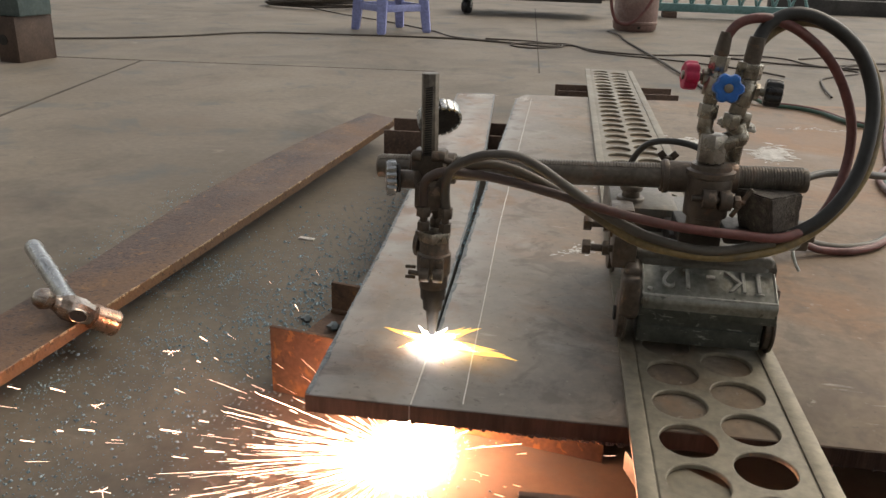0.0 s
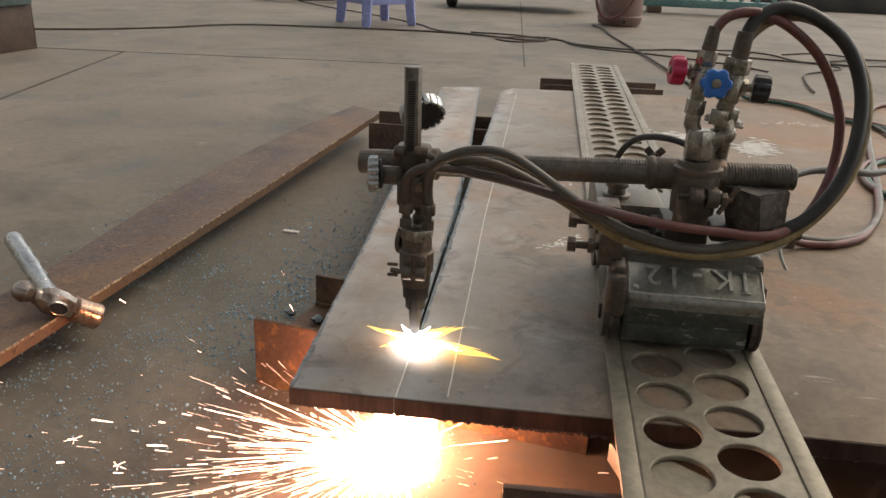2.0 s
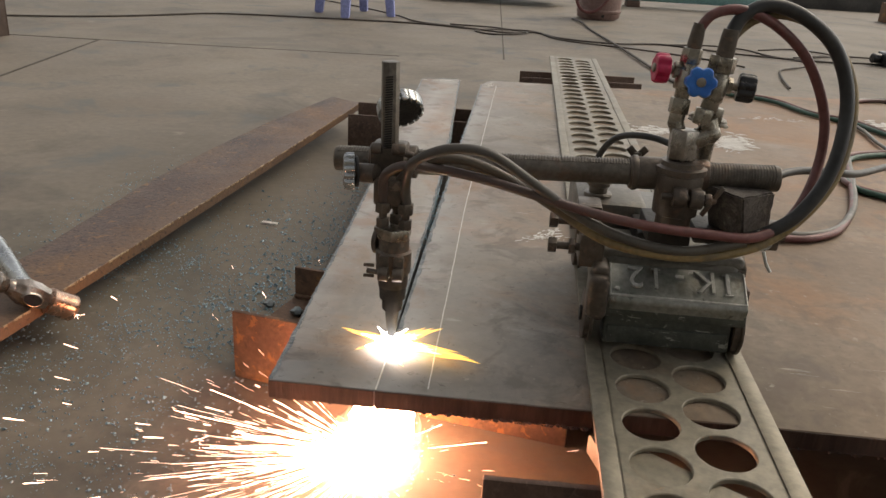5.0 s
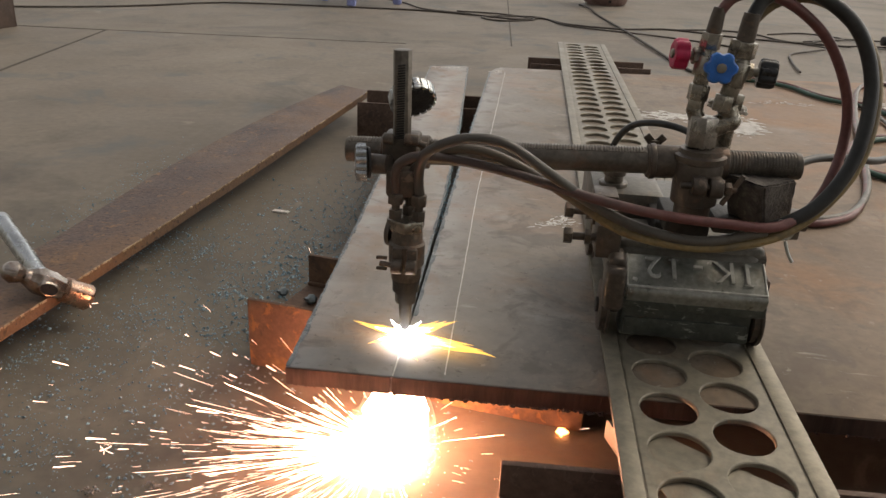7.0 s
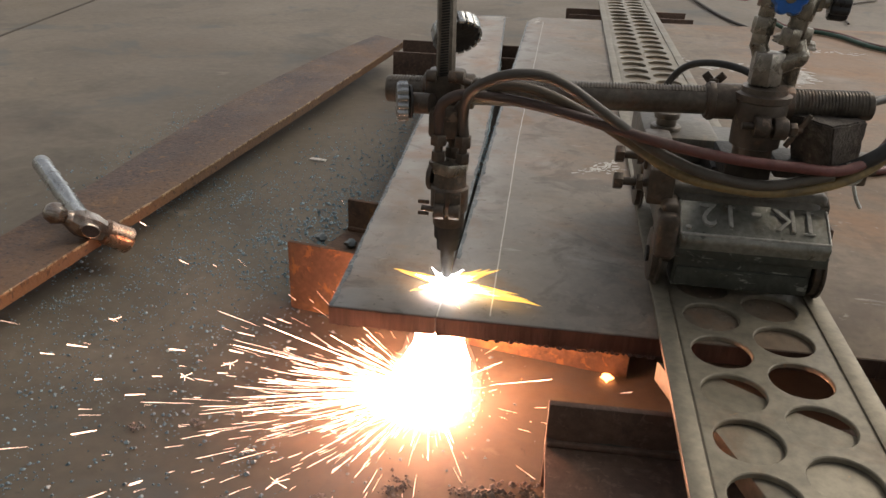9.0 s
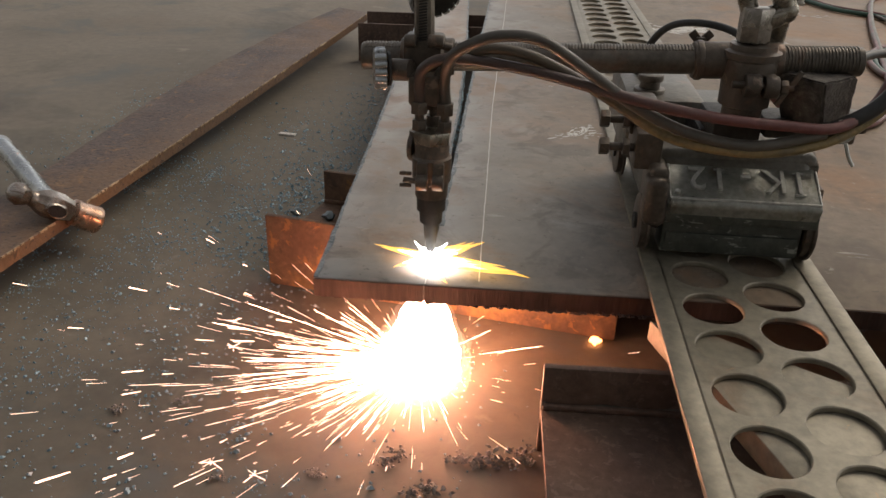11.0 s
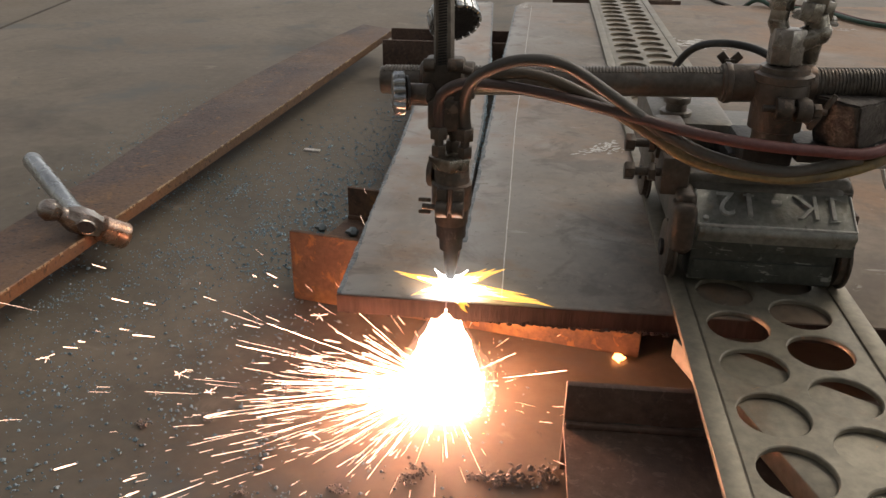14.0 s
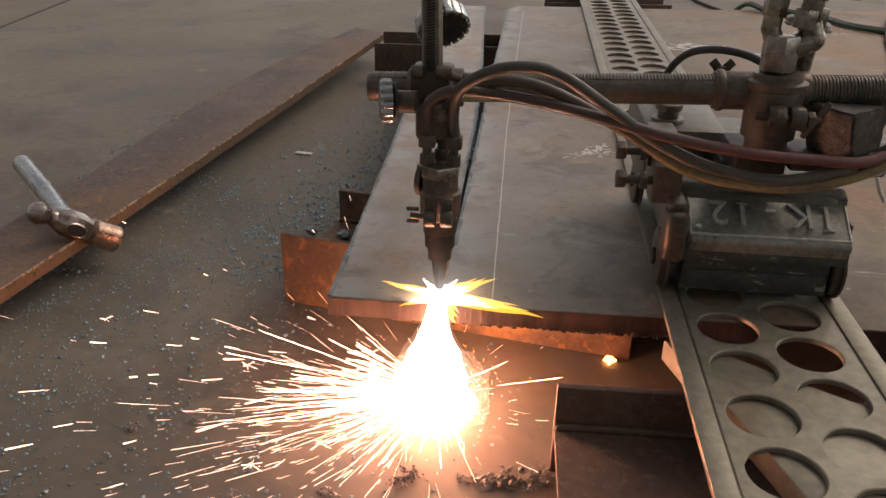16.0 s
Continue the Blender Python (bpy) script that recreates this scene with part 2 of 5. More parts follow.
CAST = surface("grey_green_paint", (0.085, 0.080, 0.064), (0.150, 0.138, 0.115), 0.45, 0.15, scale=14, fine=160, bump=0.25, third=(0.20, 0.14, 0.10), third_at=0.62, third_scale=18)
CASTWORN = surface("worn_grey_cover", (0.17, 0.18, 0.155), (0.33, 0.33, 0.295), 0.32, 0.4, scale=16, fine=150, bump=0.25, third=(0.16, 0.12, 0.085), third_at=0.6, third_scale=20)
DARKCAST = surface("dark_green_casting", (0.036, 0.041, 0.034), (0.092, 0.098, 0.082), 0.5, 0.1, scale=20, fine=170, bump=0.3, third=(0.22, 0.23, 0.20), third_at=0.68, third_scale=26)
IRON = surface("brown_iron", (0.065, 0.051, 0.040), (0.135, 0.110, 0.088), 0.45, 0.4, scale=22, fine=180, bump=0.3, third=(0.22, 0.13, 0.085), third_at=0.62, third_scale=25)
BLACKIRON = surface("black_iron", (0.014, 0.013, 0.012), (0.042, 0.038, 0.034), 0.6, 0.2, scale=24, fine=200, bump=0.5)
BRASS = surface("dull_brass", (0.19, 0.17, 0.142), (0.42, 0.385, 0.32), 0.28, 0.75, scale=30, fine=200, bump=0.1, third=(0.08, 0.062, 0.045), third_at=0.57, third_scale=40)
CHROME = surface("bright_steel", (0.34, 0.36, 0.37), (0.62, 0.64, 0.64), 0.27, 0.92, scale=12, fine=200, bump=0.03, speck=0.2)
HAMMER = surface("hammer_steel", (0.22, 0.18, 0.15), (0.58, 0.53, 0.48), 0.22, 0.92, scale=35, fine=220, bump=0.06, third=(0.22, 0.125, 0.08), third_at=0.58, third_scale=22, speck=0.3)
COPPERY = surface("copper_toned_steel", (0.38, 0.23, 0.155), (0.66, 0.50, 0.40), 0.27, 0.92, scale=25, fine=200, bump=0.05, speck=0.25)
NICKEL = surface("worn_nickel_plate", (0.16, 0.145, 0.125), (0.42, 0.385, 0.34), 0.30, 0.75, scale=40, fine=220, bump=0.15, third=(0.10, 0.082, 0.065), third_at=0.58, third_scale=50)
RED = surface("red_plastic", (0.40, 0.008, 0.055), (0.50, 0.02, 0.085), 0.35, 0, scale=30, fine=120, bump=0.05)
BLUE = surface("blue_plastic", (0.012, 0.13, 0.50), (0.03, 0.2, 0.62), 0.35, 0, scale=30, fine=120, bump=0.05)
BLACK = surface("black_plastic", (0.008, 0.009, 0.010), (0.022, 0.022, 0.024), 0.3, 0, scale=30, fine=120, bump=0.05)
HOSE_GREY = surface("grey_rubber_hose", (0.065, 0.060, 0.048), (0.15, 0.135, 0.108), 0.45, 0, scale=18, fine=160, bump=0.1, third=(0.17, 0.14, 0.10), third_at=0.6, third_scale=8)
HOSE_RED = surface("dusty_red_hose", (0.115, 0.037, 0.035), (0.195, 0.070, 0.062), 0.45, 0, scale=16, fine=160, bump=0.1, third=(0.12, 0.095, 0.08), third_at=0.55, third_scale=9)
HOSE_BLACK = surface("black_rubber_hose", (0.013, 0.014, 0.014), (0.036, 0.036, 0.034), 0.45, 0, scale=14, fine=160, bump=0.1)
HOSE_YELLOW = surface("dusty_yellow_hose", (0.19, 0.135, 0.058), (0.35, 0.255, 0.115), 0.45, 0, scale=16, fine=160, bump=0.1, third=(0.12, 0.10, 0.075), third_at=0.5, third_scale=8)
HOSE_GREEN = surface("green_rubber_hose", (0.02, 0.075, 0.05), (0.05, 0.11, 0.08), 0.5, 0, scale=16, fine=160, bump=0.1)
CHALK = surface("chalk", (0.55, 0.53, 0.49), (0.75, 0.73, 0.70), 0.9, 0, scale=60, fine=300, bump=0.2)
SLAGDARK = surface("dark_slag_crust", (0.075, 0.075, 0.072), (0.26, 0.25, 0.235), 0.5, 0.3, scale=90, fine=300, bump=0.3)
SLAG = surface("blue_grey_slag", (0.095, 0.165, 0.205), (0.32, 0.44, 0.49), 0.4, 0.3, scale=60, fine=300, bump=0.2)
STOOL = surface("lavender_plastic", (0.24, 0.28, 0.56), (0.32, 0.36, 0.66), 0.4, 0, scale=6, fine=60, bump=0.05)
TEAL = surface("teal_paint", (0.10, 0.22, 0.22), (0.17, 0.31, 0.30), 0.5, 0.1, scale=4, fine=40, bump=0.1, third=(0.14, 0.10, 0.07), third_at=0.66)
DARKTEAL = surface("dark_teal_steel", (0.045, 0.072, 0.075), (0.095, 0.130, 0.130), 0.5, 0.2, scale=9, fine=80, bump=0.2, third=(0.13, 0.10, 0.08), third_at=0.62)
PINK = surface("faded_red_paint", (0.17, 0.10, 0.085), (0.26, 0.165, 0.14), 0.55, 0.05, scale=6, fine=60, bump=0.1, third=(0.34, 0.29, 0.26), third_at=0.62)
STEELBLUE = surface("galvanised_pipe", (0.13, 0.16, 0.17), (0.19, 0.225, 0.235), 0.45, 0.5, scale=8, fine=80, bump=0.1)
DARKSTEEL = surface("dark_stock_steel", (0.035, 0.033, 0.032), (0.08, 0.075, 0.07), 0.6, 0.2, scale=4, fine=40, bump=0.1)
CABLE = surface("brown_black_cable", (0.04, 0.032, 0.026), (0.085, 0.068, 0.054), 0.6, 0, scale=20, fine=100, bump=0.1)
SHEET = surface("unseen_shed_sheeting", (0.30, 0.31, 0.30), (0.42, 0.43, 0.42), 0.6, 0.1, scale=1, fine=30, bump=0.05)
JOINT = surface("joint_filler", (0.055, 0.045, 0.035), (0.10, 0.083, 0.065), 0.9, 0, scale=10, fine=80, bump=0.1)
patches(MILL, 5.0, 0.59, 0.10, (0.37, 0.325, 0.265), 0.55)
patches(MILL, 2.6, 0.56, 0.10, (0.32, 0.155, 0.075), 0.6, shift=3.0)
patches(MILL, 9.0, 0.58, 0.08, (0.11, 0.082, 0.06), 0.7, (1, 0.5, 1), shift=7.0)
patches(MILL, 30.0, 0.66, 0.03, (0.46, 0.43, 0.38), 0.5, (0.25, 2.2, 1), shift=5.0)
patches(CONCRETE, 0.9, 0.56, 0.10, (0.14, 0.12, 0.095), 0.5, shift=2.0)
patches(CONCRETE, 6.0, 0.63, 0.08, (0.32, 0.285, 0.235), 0.5, shift=9.0)
patches(CONCRETE, 24.0, 0.67, 0.03, (0.10, 0.085, 0.07), 0.6, shift=4.0)
patches(CONCRETE, 3.3, 0.56, 0.09, (0.095, 0.108, 0.110), 0.6, shift=13.0)
patches(CONCRETE, 2.4, 0.57, 0.10, (0.165, 0.122, 0.088), 0.3, shift=17.0)
patches(CONCRETE, 70.0, 0.64, 0.04, (0.075, 0.068, 0.06), 0.55, shift=21.0)
patches(CASTWORN, 45.0, 0.62, 0.06, (0.09, 0.09, 0.075), 0.6, shift=1.0)
patches(CASTWORN, 110.0, 0.66, 0.04, (0.55, 0.54, 0.50), 0.8, shift=2.0)
patches(DARKCAST, 42.0, 0.62, 0.05, (0.26, 0.28, 0.25), 0.75, shift=6.0)
patches(CAST, 40.0, 0.60, 0.06, (0.06, 0.055, 0.045), 0.7, shift=6.0)
patches(FLATSTEEL, 3.4, 0.52, 0.12, (0.26, 0.145, 0.06), 0.25, shift=8.0)
patches(FLATSTEEL, 60.0, 0.58, 0.06, (0.30, 0.15, 0.05), 0.6, shift=3.0)


def along(m, axis, points, colour, wobble=0.05, scale=12.0, turn=0.0):
    """Lays a colour over a surface by its place along x (0) or y (1): (place, share) pairs; its borders wander."""
    nt = m.node_tree
    n, l = nt.nodes, nt.links
    b = n["Principled BSDF"]
    src = b.inputs["Base Color"].links[0].from_socket
    co = n.new("ShaderNodeTexCoord")
    sep = n.new("ShaderNodeSeparateXYZ")
    mp = n.new("ShaderNodeMapping")
    mp.inputs["Rotation"].default_value = (0, 0, radians(turn))
    l.new(co.outputs["Object"], mp.inputs[0])
    l.new(mp.outputs[0], sep.inputs[0])
    t = n.new("ShaderNodeTexNoise")
    t.inputs["Scale"].default_value, t.inputs["Detail"].default_value = scale, 6
    l.new(co.outputs["Object"], t.inputs["Vector"])
    add = n.new("ShaderNodeMath")
    add.operation = 'MULTIPLY_ADD'
    l.new(t.outputs["Fac"], add.inputs[0])
    add.inputs[1].default_value = 2 * wobble
    l.new(sep.outputs[axis], add.inputs[2])
    lo, hi = points[0][0], points[-1][0]
    r = n.new("ShaderNodeMapRange")
    r.inputs["From Min"].default_value, r.inputs["From Max"].default_value = lo + wobble, hi + wobble
    l.new(add.outputs[0], r.inputs["Value"])
    ramp = n.new("ShaderNodeValToRGB")
    while len(ramp.color_ramp.elements) < len(points):
        ramp.color_ramp.elements.new(0.5)
    for e, (at, share) in zip(ramp.color_ramp.elements, points):
        e.position, e.color = (at - lo) / (hi - lo), (share, share, share, 1)
    l.new(r.outputs[0], ramp.inputs[0])
    mx = n.new("ShaderNodeMix")
    mx.data_type = 'RGBA'
    l.new(ramp.outputs[0], mx.inputs["Factor"])
    l.new(src, mx.inputs[6])
    mx.inputs[7].default_value = (*colour, 1)
    l.new(mx.outputs[2], b.inputs["Base Color"])


along(FLATSTEEL, 0, [(-0.95, 0.0), (-0.855, 0.05), (-0.815, 0.40), (-0.769, 0.60)], (0.165, 0.094, 0.052), 0.022, 9.0, 6.97)
along(FLATSTEEL, 1, [(-0.6, 0.6), (0.0, 0.45), (0.30, 0.05), (1.7, 0.0)], (0.20, 0.095, 0.038), 0.22, 5.0)
patches(FLATSTEEL, 130.0, 0.56, 0.05, (0.022, 0.018, 0.018), 0.6, shift=5.0)
patches(DARKRUST, 95.0, 0.56, 0.05, (0.20, 0.135, 0.105), 0.5, shift=3.0)
patches(DARKRUST, 16.0, 0.58, 0.07, (0.055, 0.038, 0.034), 0.6, shift=9.0)
patches(DARKCAST, 80.0, 0.62, 0.03, (0.40, 0.42, 0.38), 0.55, (0.35, 1, 1.4), shift=2.0)
patches(IRON, 60.0, 0.60, 0.05, (0.30, 0.21, 0.15), 0.5, shift=4.0)
patches(RUST, 45.0, 0.55, 0.06, (0.36, 0.17, 0.055), 0.55, shift=3.0)
patches(RUST, 22.0, 0.60, 0.06, (0.05, 0.034, 0.027), 0.6, shift=8.0)
along(HOSE_RED, 0, [(-0.26, 0.92), (-0.06, 0.82), (0.03, 0.1), (0.06, 0.0)], (0.062, 0.048, 0.041))
along(HOSE_YELLOW, 0, [(-0.26, 0.95), (-0.10, 0.85), (-0.03, 0.3), (0.04, 0.0)], (0.066, 0.055, 0.046))
along(HOSE_GREY, 0, [(-0.26, 0.85), (-0.10, 0.7), (0.10, 0.4), (0.14, 0.0)], (0.058, 0.050, 0.043))
# Pale band along the cut: heat tint, with flame light and sheen painted in.
along(MILL, 0, [(-0.46, 0.2), (-0.35, 0.75), (-0.31, 0.38), (-0.26, 0.42), (-0.225, 0.72), (-0.19, 0.42), (-0.08, 0.24), (0.02, 0.05), (0.10, 0.0)], (0.42, 0.42, 0.415), 0.03, 14.0)
patches(MILL, 16.0, 0.60, 0.05, (0.085, 0.072, 0.062), 0.22, (1.6, 0.8, 1), shift=12.0)
# Dark cross streaks: mill-scale bands, with the machine's soft shadow bands painted in.
patches(MILL, 4.0, 0.52, 0.10, (0.105, 0.086, 0.070), 0.22, (0.5, 1.8, 1), shift=19.0)
patches(MILL, 70.0, 0.64, 0.04, (0.40, 0.37, 0.32), 0.45, shift=15.0)
along(MILL, 0, [(0.15, 0.0), (0.35, 0.30), (0.9, 0.40)], (0.235, 0.138, 0.080), 0.10, 4.0)
patches(MILL, 12.0, 0.55, 0.08, (0.095, 0.077, 0.063), 0.42, shift=23.0)
patches(MILL, 3.8, 0.56, 0.08, (0.29, 0.165, 0.090), 0.45, shift=27.0)
patches(MILL, 110.0, 0.62, 0.05, (0.075, 0.064, 0.055), 0.5, shift=29.0)
patches(RAIL, 55.0, 0.66, 0.03, (0.36, 0.22, 0.12), 0.55, shift=4.0)
patches(RAIL, 7.0, 0.55, 0.12, (0.15, 0.125, 0.095), 0.5, (1, 0.3, 1), shift=2.0)
HOT = glow("white_hot_metal", (1.0, 0.47, 0.31), 36.0)
SPARK = glow("spark", (1.0, 0.66, 0.52), 3.2)
EMBER = glow("ember", (1.0, 0.36, 0.12), 6.0)
ARC = glow("preheat_core", (0.90, 0.92, 1.0), 12.0)


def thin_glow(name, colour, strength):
    """Flame, or painted bloom round it: adds light and hides nothing."""
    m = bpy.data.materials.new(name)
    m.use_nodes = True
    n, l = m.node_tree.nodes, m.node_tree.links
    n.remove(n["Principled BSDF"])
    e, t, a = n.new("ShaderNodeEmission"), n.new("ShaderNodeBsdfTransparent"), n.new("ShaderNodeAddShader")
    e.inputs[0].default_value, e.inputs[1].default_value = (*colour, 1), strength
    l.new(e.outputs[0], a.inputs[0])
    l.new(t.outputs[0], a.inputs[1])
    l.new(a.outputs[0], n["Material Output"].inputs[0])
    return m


FLAME = thin_glow("yellow_flame", (1.0, 0.52, 0.06), 0.55)
FLAMEHOT = thin_glow("pale_flame", (1.0, 0.80, 0.45), 0.8)
# Bloom round fire and torch flame, painted as faint glowing shells.
BLOOM = thin_glow("bloom_shell", (1.0, 0.70, 0.55), 0.08)
ARCBLOOM = thin_glow("preheat_bloom", (0.92, 0.88, 1.0), 0.016)


# ---- floor, and unseen walls and roof added to shape the light ----
bm = bmesh.new()
bmesh.ops.create_grid(bm, x_segments=2, y_segments=2, size=60)
tagged(part("floor", bm, CONCRETE, smooth=0), "dusty brown-grey concrete workshop floor with rust stains", "floor", kind="structure")
# Added walls out of view; the low north and east ones admit light.
for name, ext in (("unseen_wall_north", (-16, 16, 15, 15.2)), ("unseen_wall_south", (-16, 16, -12.2, -12)), ("unseen_wall_west", (-16.2, -16, -12, 15)), ("unseen_wall_east", (16, 16.2, -12, 15))):
    bm = bmesh.new()
    box(bm, *ext, 0, {"unseen_wall_north": 1.4, "unseen_wall_east": 1.2}.get(name, 6.0))
    tagged(part(name, bm, SHEET, smooth=0), "unseen grey wall added to shape the light", "wall", kind="structure")
# Added roof out of view: solid to the south, gaps elsewhere.
bm = bmesh.new()
box(bm, -16, 16, -12, -5.5, 8.0, 8.12)
for k in range(5):
    box(bm, -16, 16, -3.0 + k * 4.2, -1.6 + k * 4.2, 8.0, 8.12)
tagged(part("ceiling", bm, SHEET, smooth=0), "unseen roof with open strips, added to shape the light", "ceiling", kind="structure")

# saw-cut joints of the floor
bm = bmesh.new()
for pts, w in (([(-5.5, 2.62), (-2.55, 2.95), (-2.115, 2.985)], 0.0075), ([(-2.115, 2.985), (-1.16, 3.08), (-0.7, 3.12)], 0.002), ([(-2.115, 2.98), (-1.914, 1.653), (-1.7, 0.3)], 0.0060), ([(-0.40, 7.6), (-0.203, 3.25)], 0.0035)):
    for (xa, ya), (xb, yb) in zip(pts, pts[1:]):
        d = Vector((xb - xa, yb - ya)).normalized() * w
        slab(bm, [(xa - d.y, ya + d.x), (xa + d.y, ya - d.x), (xb + d.y, yb - d.x), (xb - d.y, yb + d.x)], -0.01, 0.0015)
tagged(part("floor_joint", bm, JOINT, smooth=0), "dark saw-cut joints in the concrete", "joint", kind="structure")

# ---- work plates ----
TOP, THICK = 0.12, 0.021
main = empty("steel_plate", "large brown mill-scale steel plate being flame cut", "steel plate")
edge_left = [(-0.2292, 0.0), (-0.2292, 0.14), (-0.232, 0.6), (-0.235, 1.2), (-0.236, 1.832)]
bm = bmesh.new()
slab(bm, edge_left[::-1] + [(-0.2292, 0.0), (1.7, 0.03), (1.7, 2.2), (0.827, 2.03), (0.19, 1.950), (0.0, 1.940), (-0.205, 1.925), (-0.220, 1.895)][1:], TOP - THICK, TOP, 0.0005)
part("plate", bm, MILL, main)
strip = empty("cut_strip", "narrow steel strip parted from the plate, bowing away", "steel strip")
bm = bmesh.new()
strip_right = [(-0.2318, 0.0), (-0.2318, 0.14), (-0.2405, 0.6), (-0.262, 1.12), (-0.306, 1.895), (-0.316, 1.915)]
strip_left = [(-0.418, 1.888), (-0.428, 1.865), (-0.392, 1.1), (-0.362, 0.45), (-0.345, 0.0)]
slab(bm, strip_right + strip_left, TOP - THICK, TOP, 0.0005)
part("plate", bm, MILL, strip)


def edge_band(name, line, w, parent, material, z0, z1, uneven=0.0):
    """A thin band along a line, w wide to its left, as one closed strip; uneven: how far its width wanders."""
    bm = bmesh.new()
    rows = []
    base = w
    for i, (x, y) in enumerate(line):
        (xa, ya), (xb, yb) = line[max(i - 1, 0)], line[min(i + 1, len(line) - 1)]
        w = base * (1 + uneven * (noise.noise(Vector((x * 30, y * 30, 1))) + 0.7 * noise.noise(Vector((x * 140, y * 140, 5)))))
        d = Vector((xb - xa, yb - ya)).normalized() * w
        rows.append([bm.verts.new(p) for p in ((x, y, z0), (x, y, z1), (x - d.y, y + d.x, z1), (x - d.y, y + d.x, z0))])
    for u, v in zip(rows, rows[1:]):
        for i in range(4):
            j = (i + 1) % 4
            bm.faces.new((u[i], u[j], v[j], v[i]))
    bm.faces.new(rows[0][::-1])
    bm.faces.new(rows[-1])
    bmesh.ops.recalc_face_normals(bm, faces=bm.faces[:])
    return part(name, bm, material, parent, smooth=0)


def fine(line, n=40, rough=0.0, seed=3):
    rng = random.Random(seed)
    out = []
    for (xa, ya), (xb, yb) in zip(line, line[1:]):
        k = max(1, int(n * math.hypot(xb - xa, yb - ya)))
        out += [(xa + (xb - xa) * i / k + rng.uniform(-rough, rough), ya + (yb - ya) * i / k + rng.uniform(-rough, rough)) for i in range(k)]
    return out + [line[-1]]


edge_band("bevelled_rim", fine(strip_left, 160, 0.0006), 0.0038, strip, BLUED, TOP - THICK - 0.001, TOP + 0.0006, 0.75)
edge_band("cut_face", fine([(-0.345, -0.0005), (-0.2325, -0.0005)], 60, 0.0004), -0.001, strip, CUT, TOP - THICK, TOP - 0.001)
edge_band("cut_face", fine([(-0.2305, -0.0005), (1.7, 0.0295)], 40, 0.0004), -0.001, main, CUT, TOP - THICK, TOP - 0.001)
edge_band("blued_rim", fine([(-0.2318, 0.15), (-0.2405, 0.6), (-0.262, 1.12), (-0.306, 1.89)], 140, 0.0004), 0.0036, strip, BLUED, TOP - THICK + 0.002, TOP + 0.0006, 0.9)
edge_band("blued_rim", fine([(-0.316, 1.9145), (-0.418, 1.8875)], 140, 0.0004), 0.0075, strip, BLUED, TOP - THICK + 0.002, TOP + 0.0006, 0.9)
edge_band("blued_rim", fine(edge_left[1:], 140, 0.0004), -0.0042, main, BLUED, TOP - THICK + 0.002, TOP + 0.0006, 0.9)
for line in ([(-0.187, 1.84), (-0.187, 0.62), (-0.177, 0.012)],):
    edge_band("chalk_line", fine(line, 60, 0.0004, 5), 0.0013, main, CHALK, TOP - 0.001, TOP + 0.0007)

rng = random.Random(9)
rows = []
for k in range(420):
    x = rng.uniform(-0.345, 0.01) if k % 3 else rng.uniform(0.17, 0.9)
    r = rng.uniform(0.0008, 0.0026) * (1.5 if rng.random() < 0.15 else 1)
    rows.append((x, 0.001 + max(0, x) * 0.0155 + rng.gauss(0, 0.0008), TOP - THICK - 0.0006 + rng.gauss(0, 0.0009), r))
for k in range(500):
    y = rng.uniform(0, 1.83)
    x = np.interp(y, [0, 0.45, 1.1, 1.83], [-0.345, -0.362, -0.392, -0.427])
    rows.append((x + rng.gauss(0, 0.0007), y, TOP - THICK + rng.uniform(-0.001, 0.006), rng.uniform(0.0008, 0.0024)))
bm = bmesh.new()
grains(bm, rows, 2)
crumbs = bmesh.new()
rows_k = []
for k in range(620):
    y = rng.uniform(0.42, 1.25) if k % 4 else rng.gauss(0.66, 0.05)
    side = rng.random() < 0.5
    x = np.interp(y, [0.14, 0.6, 1.12, 1.885], [-0.2318, -0.2405, -0.262, -0.306]) + 0.0006 if side else np.interp(y, [0.14, 0.6, 1.2, 1.83], [-0.2292, -0.232, -0.235, -0.236]) - 0.0006
    rows_k.append((x + rng.gauss(0, 0.0008), y, TOP - rng.uniform(0.0, 0.018), rng.uniform(0.0008, 0.0026) * (1.6 if k % 9 == 0 else 1)))
grains(crumbs, rows_k, 12)
tagged(part("kerf_slag", crumbs, SLAG, strip, "pale blue-grey slag crumbs in the kerf", smooth=0), kind="stuff")
tagged(part("dross", bm, CUT, strip, "crusty dross along the cut edge", smooth=0), kind="stuff")


def smear(cx, cy, sx, sy, n, seed, turn=0.0):
    """A broken chalk smear: thin irregular flakes."""
    r = random.Random(seed)
    bm = bmesh.new()
    for k in range(n):
        u, v = r.gauss(0, 1) * sx, r.gauss(0, 1) * sy
        x, y = cx + u * math.cos(turn) - v * math.sin(turn), cy + u * math.sin(turn) + v * math.cos(turn)
        a, w = turn + r.gauss(0, 0.4), r.uniform(0.08, 0.36) * min(sx, sy)
        ln = w * r.uniform(1.0, 4.0)
        pts = []
        for q in range(9):
            t = q / 9 * 2 * math.pi
            e = r.uniform(0.6, 1.2)
            px, py = ln * e * math.cos(t), w * e * math.sin(t)
            pts.append((x + px * math.cos(a) - py * math.sin(a), y + px * math.sin(a) + py * math.cos(a)))
        z = TOP + 0.0004 + 0.00005 * (k % 8)
        bm.faces.new([bm.verts.new((px, py, z)) for px, py in pts])
    tagged(part("chalk_smear", bm, CHALK, main, "white chalk smear", smooth=0), kind="stuff")


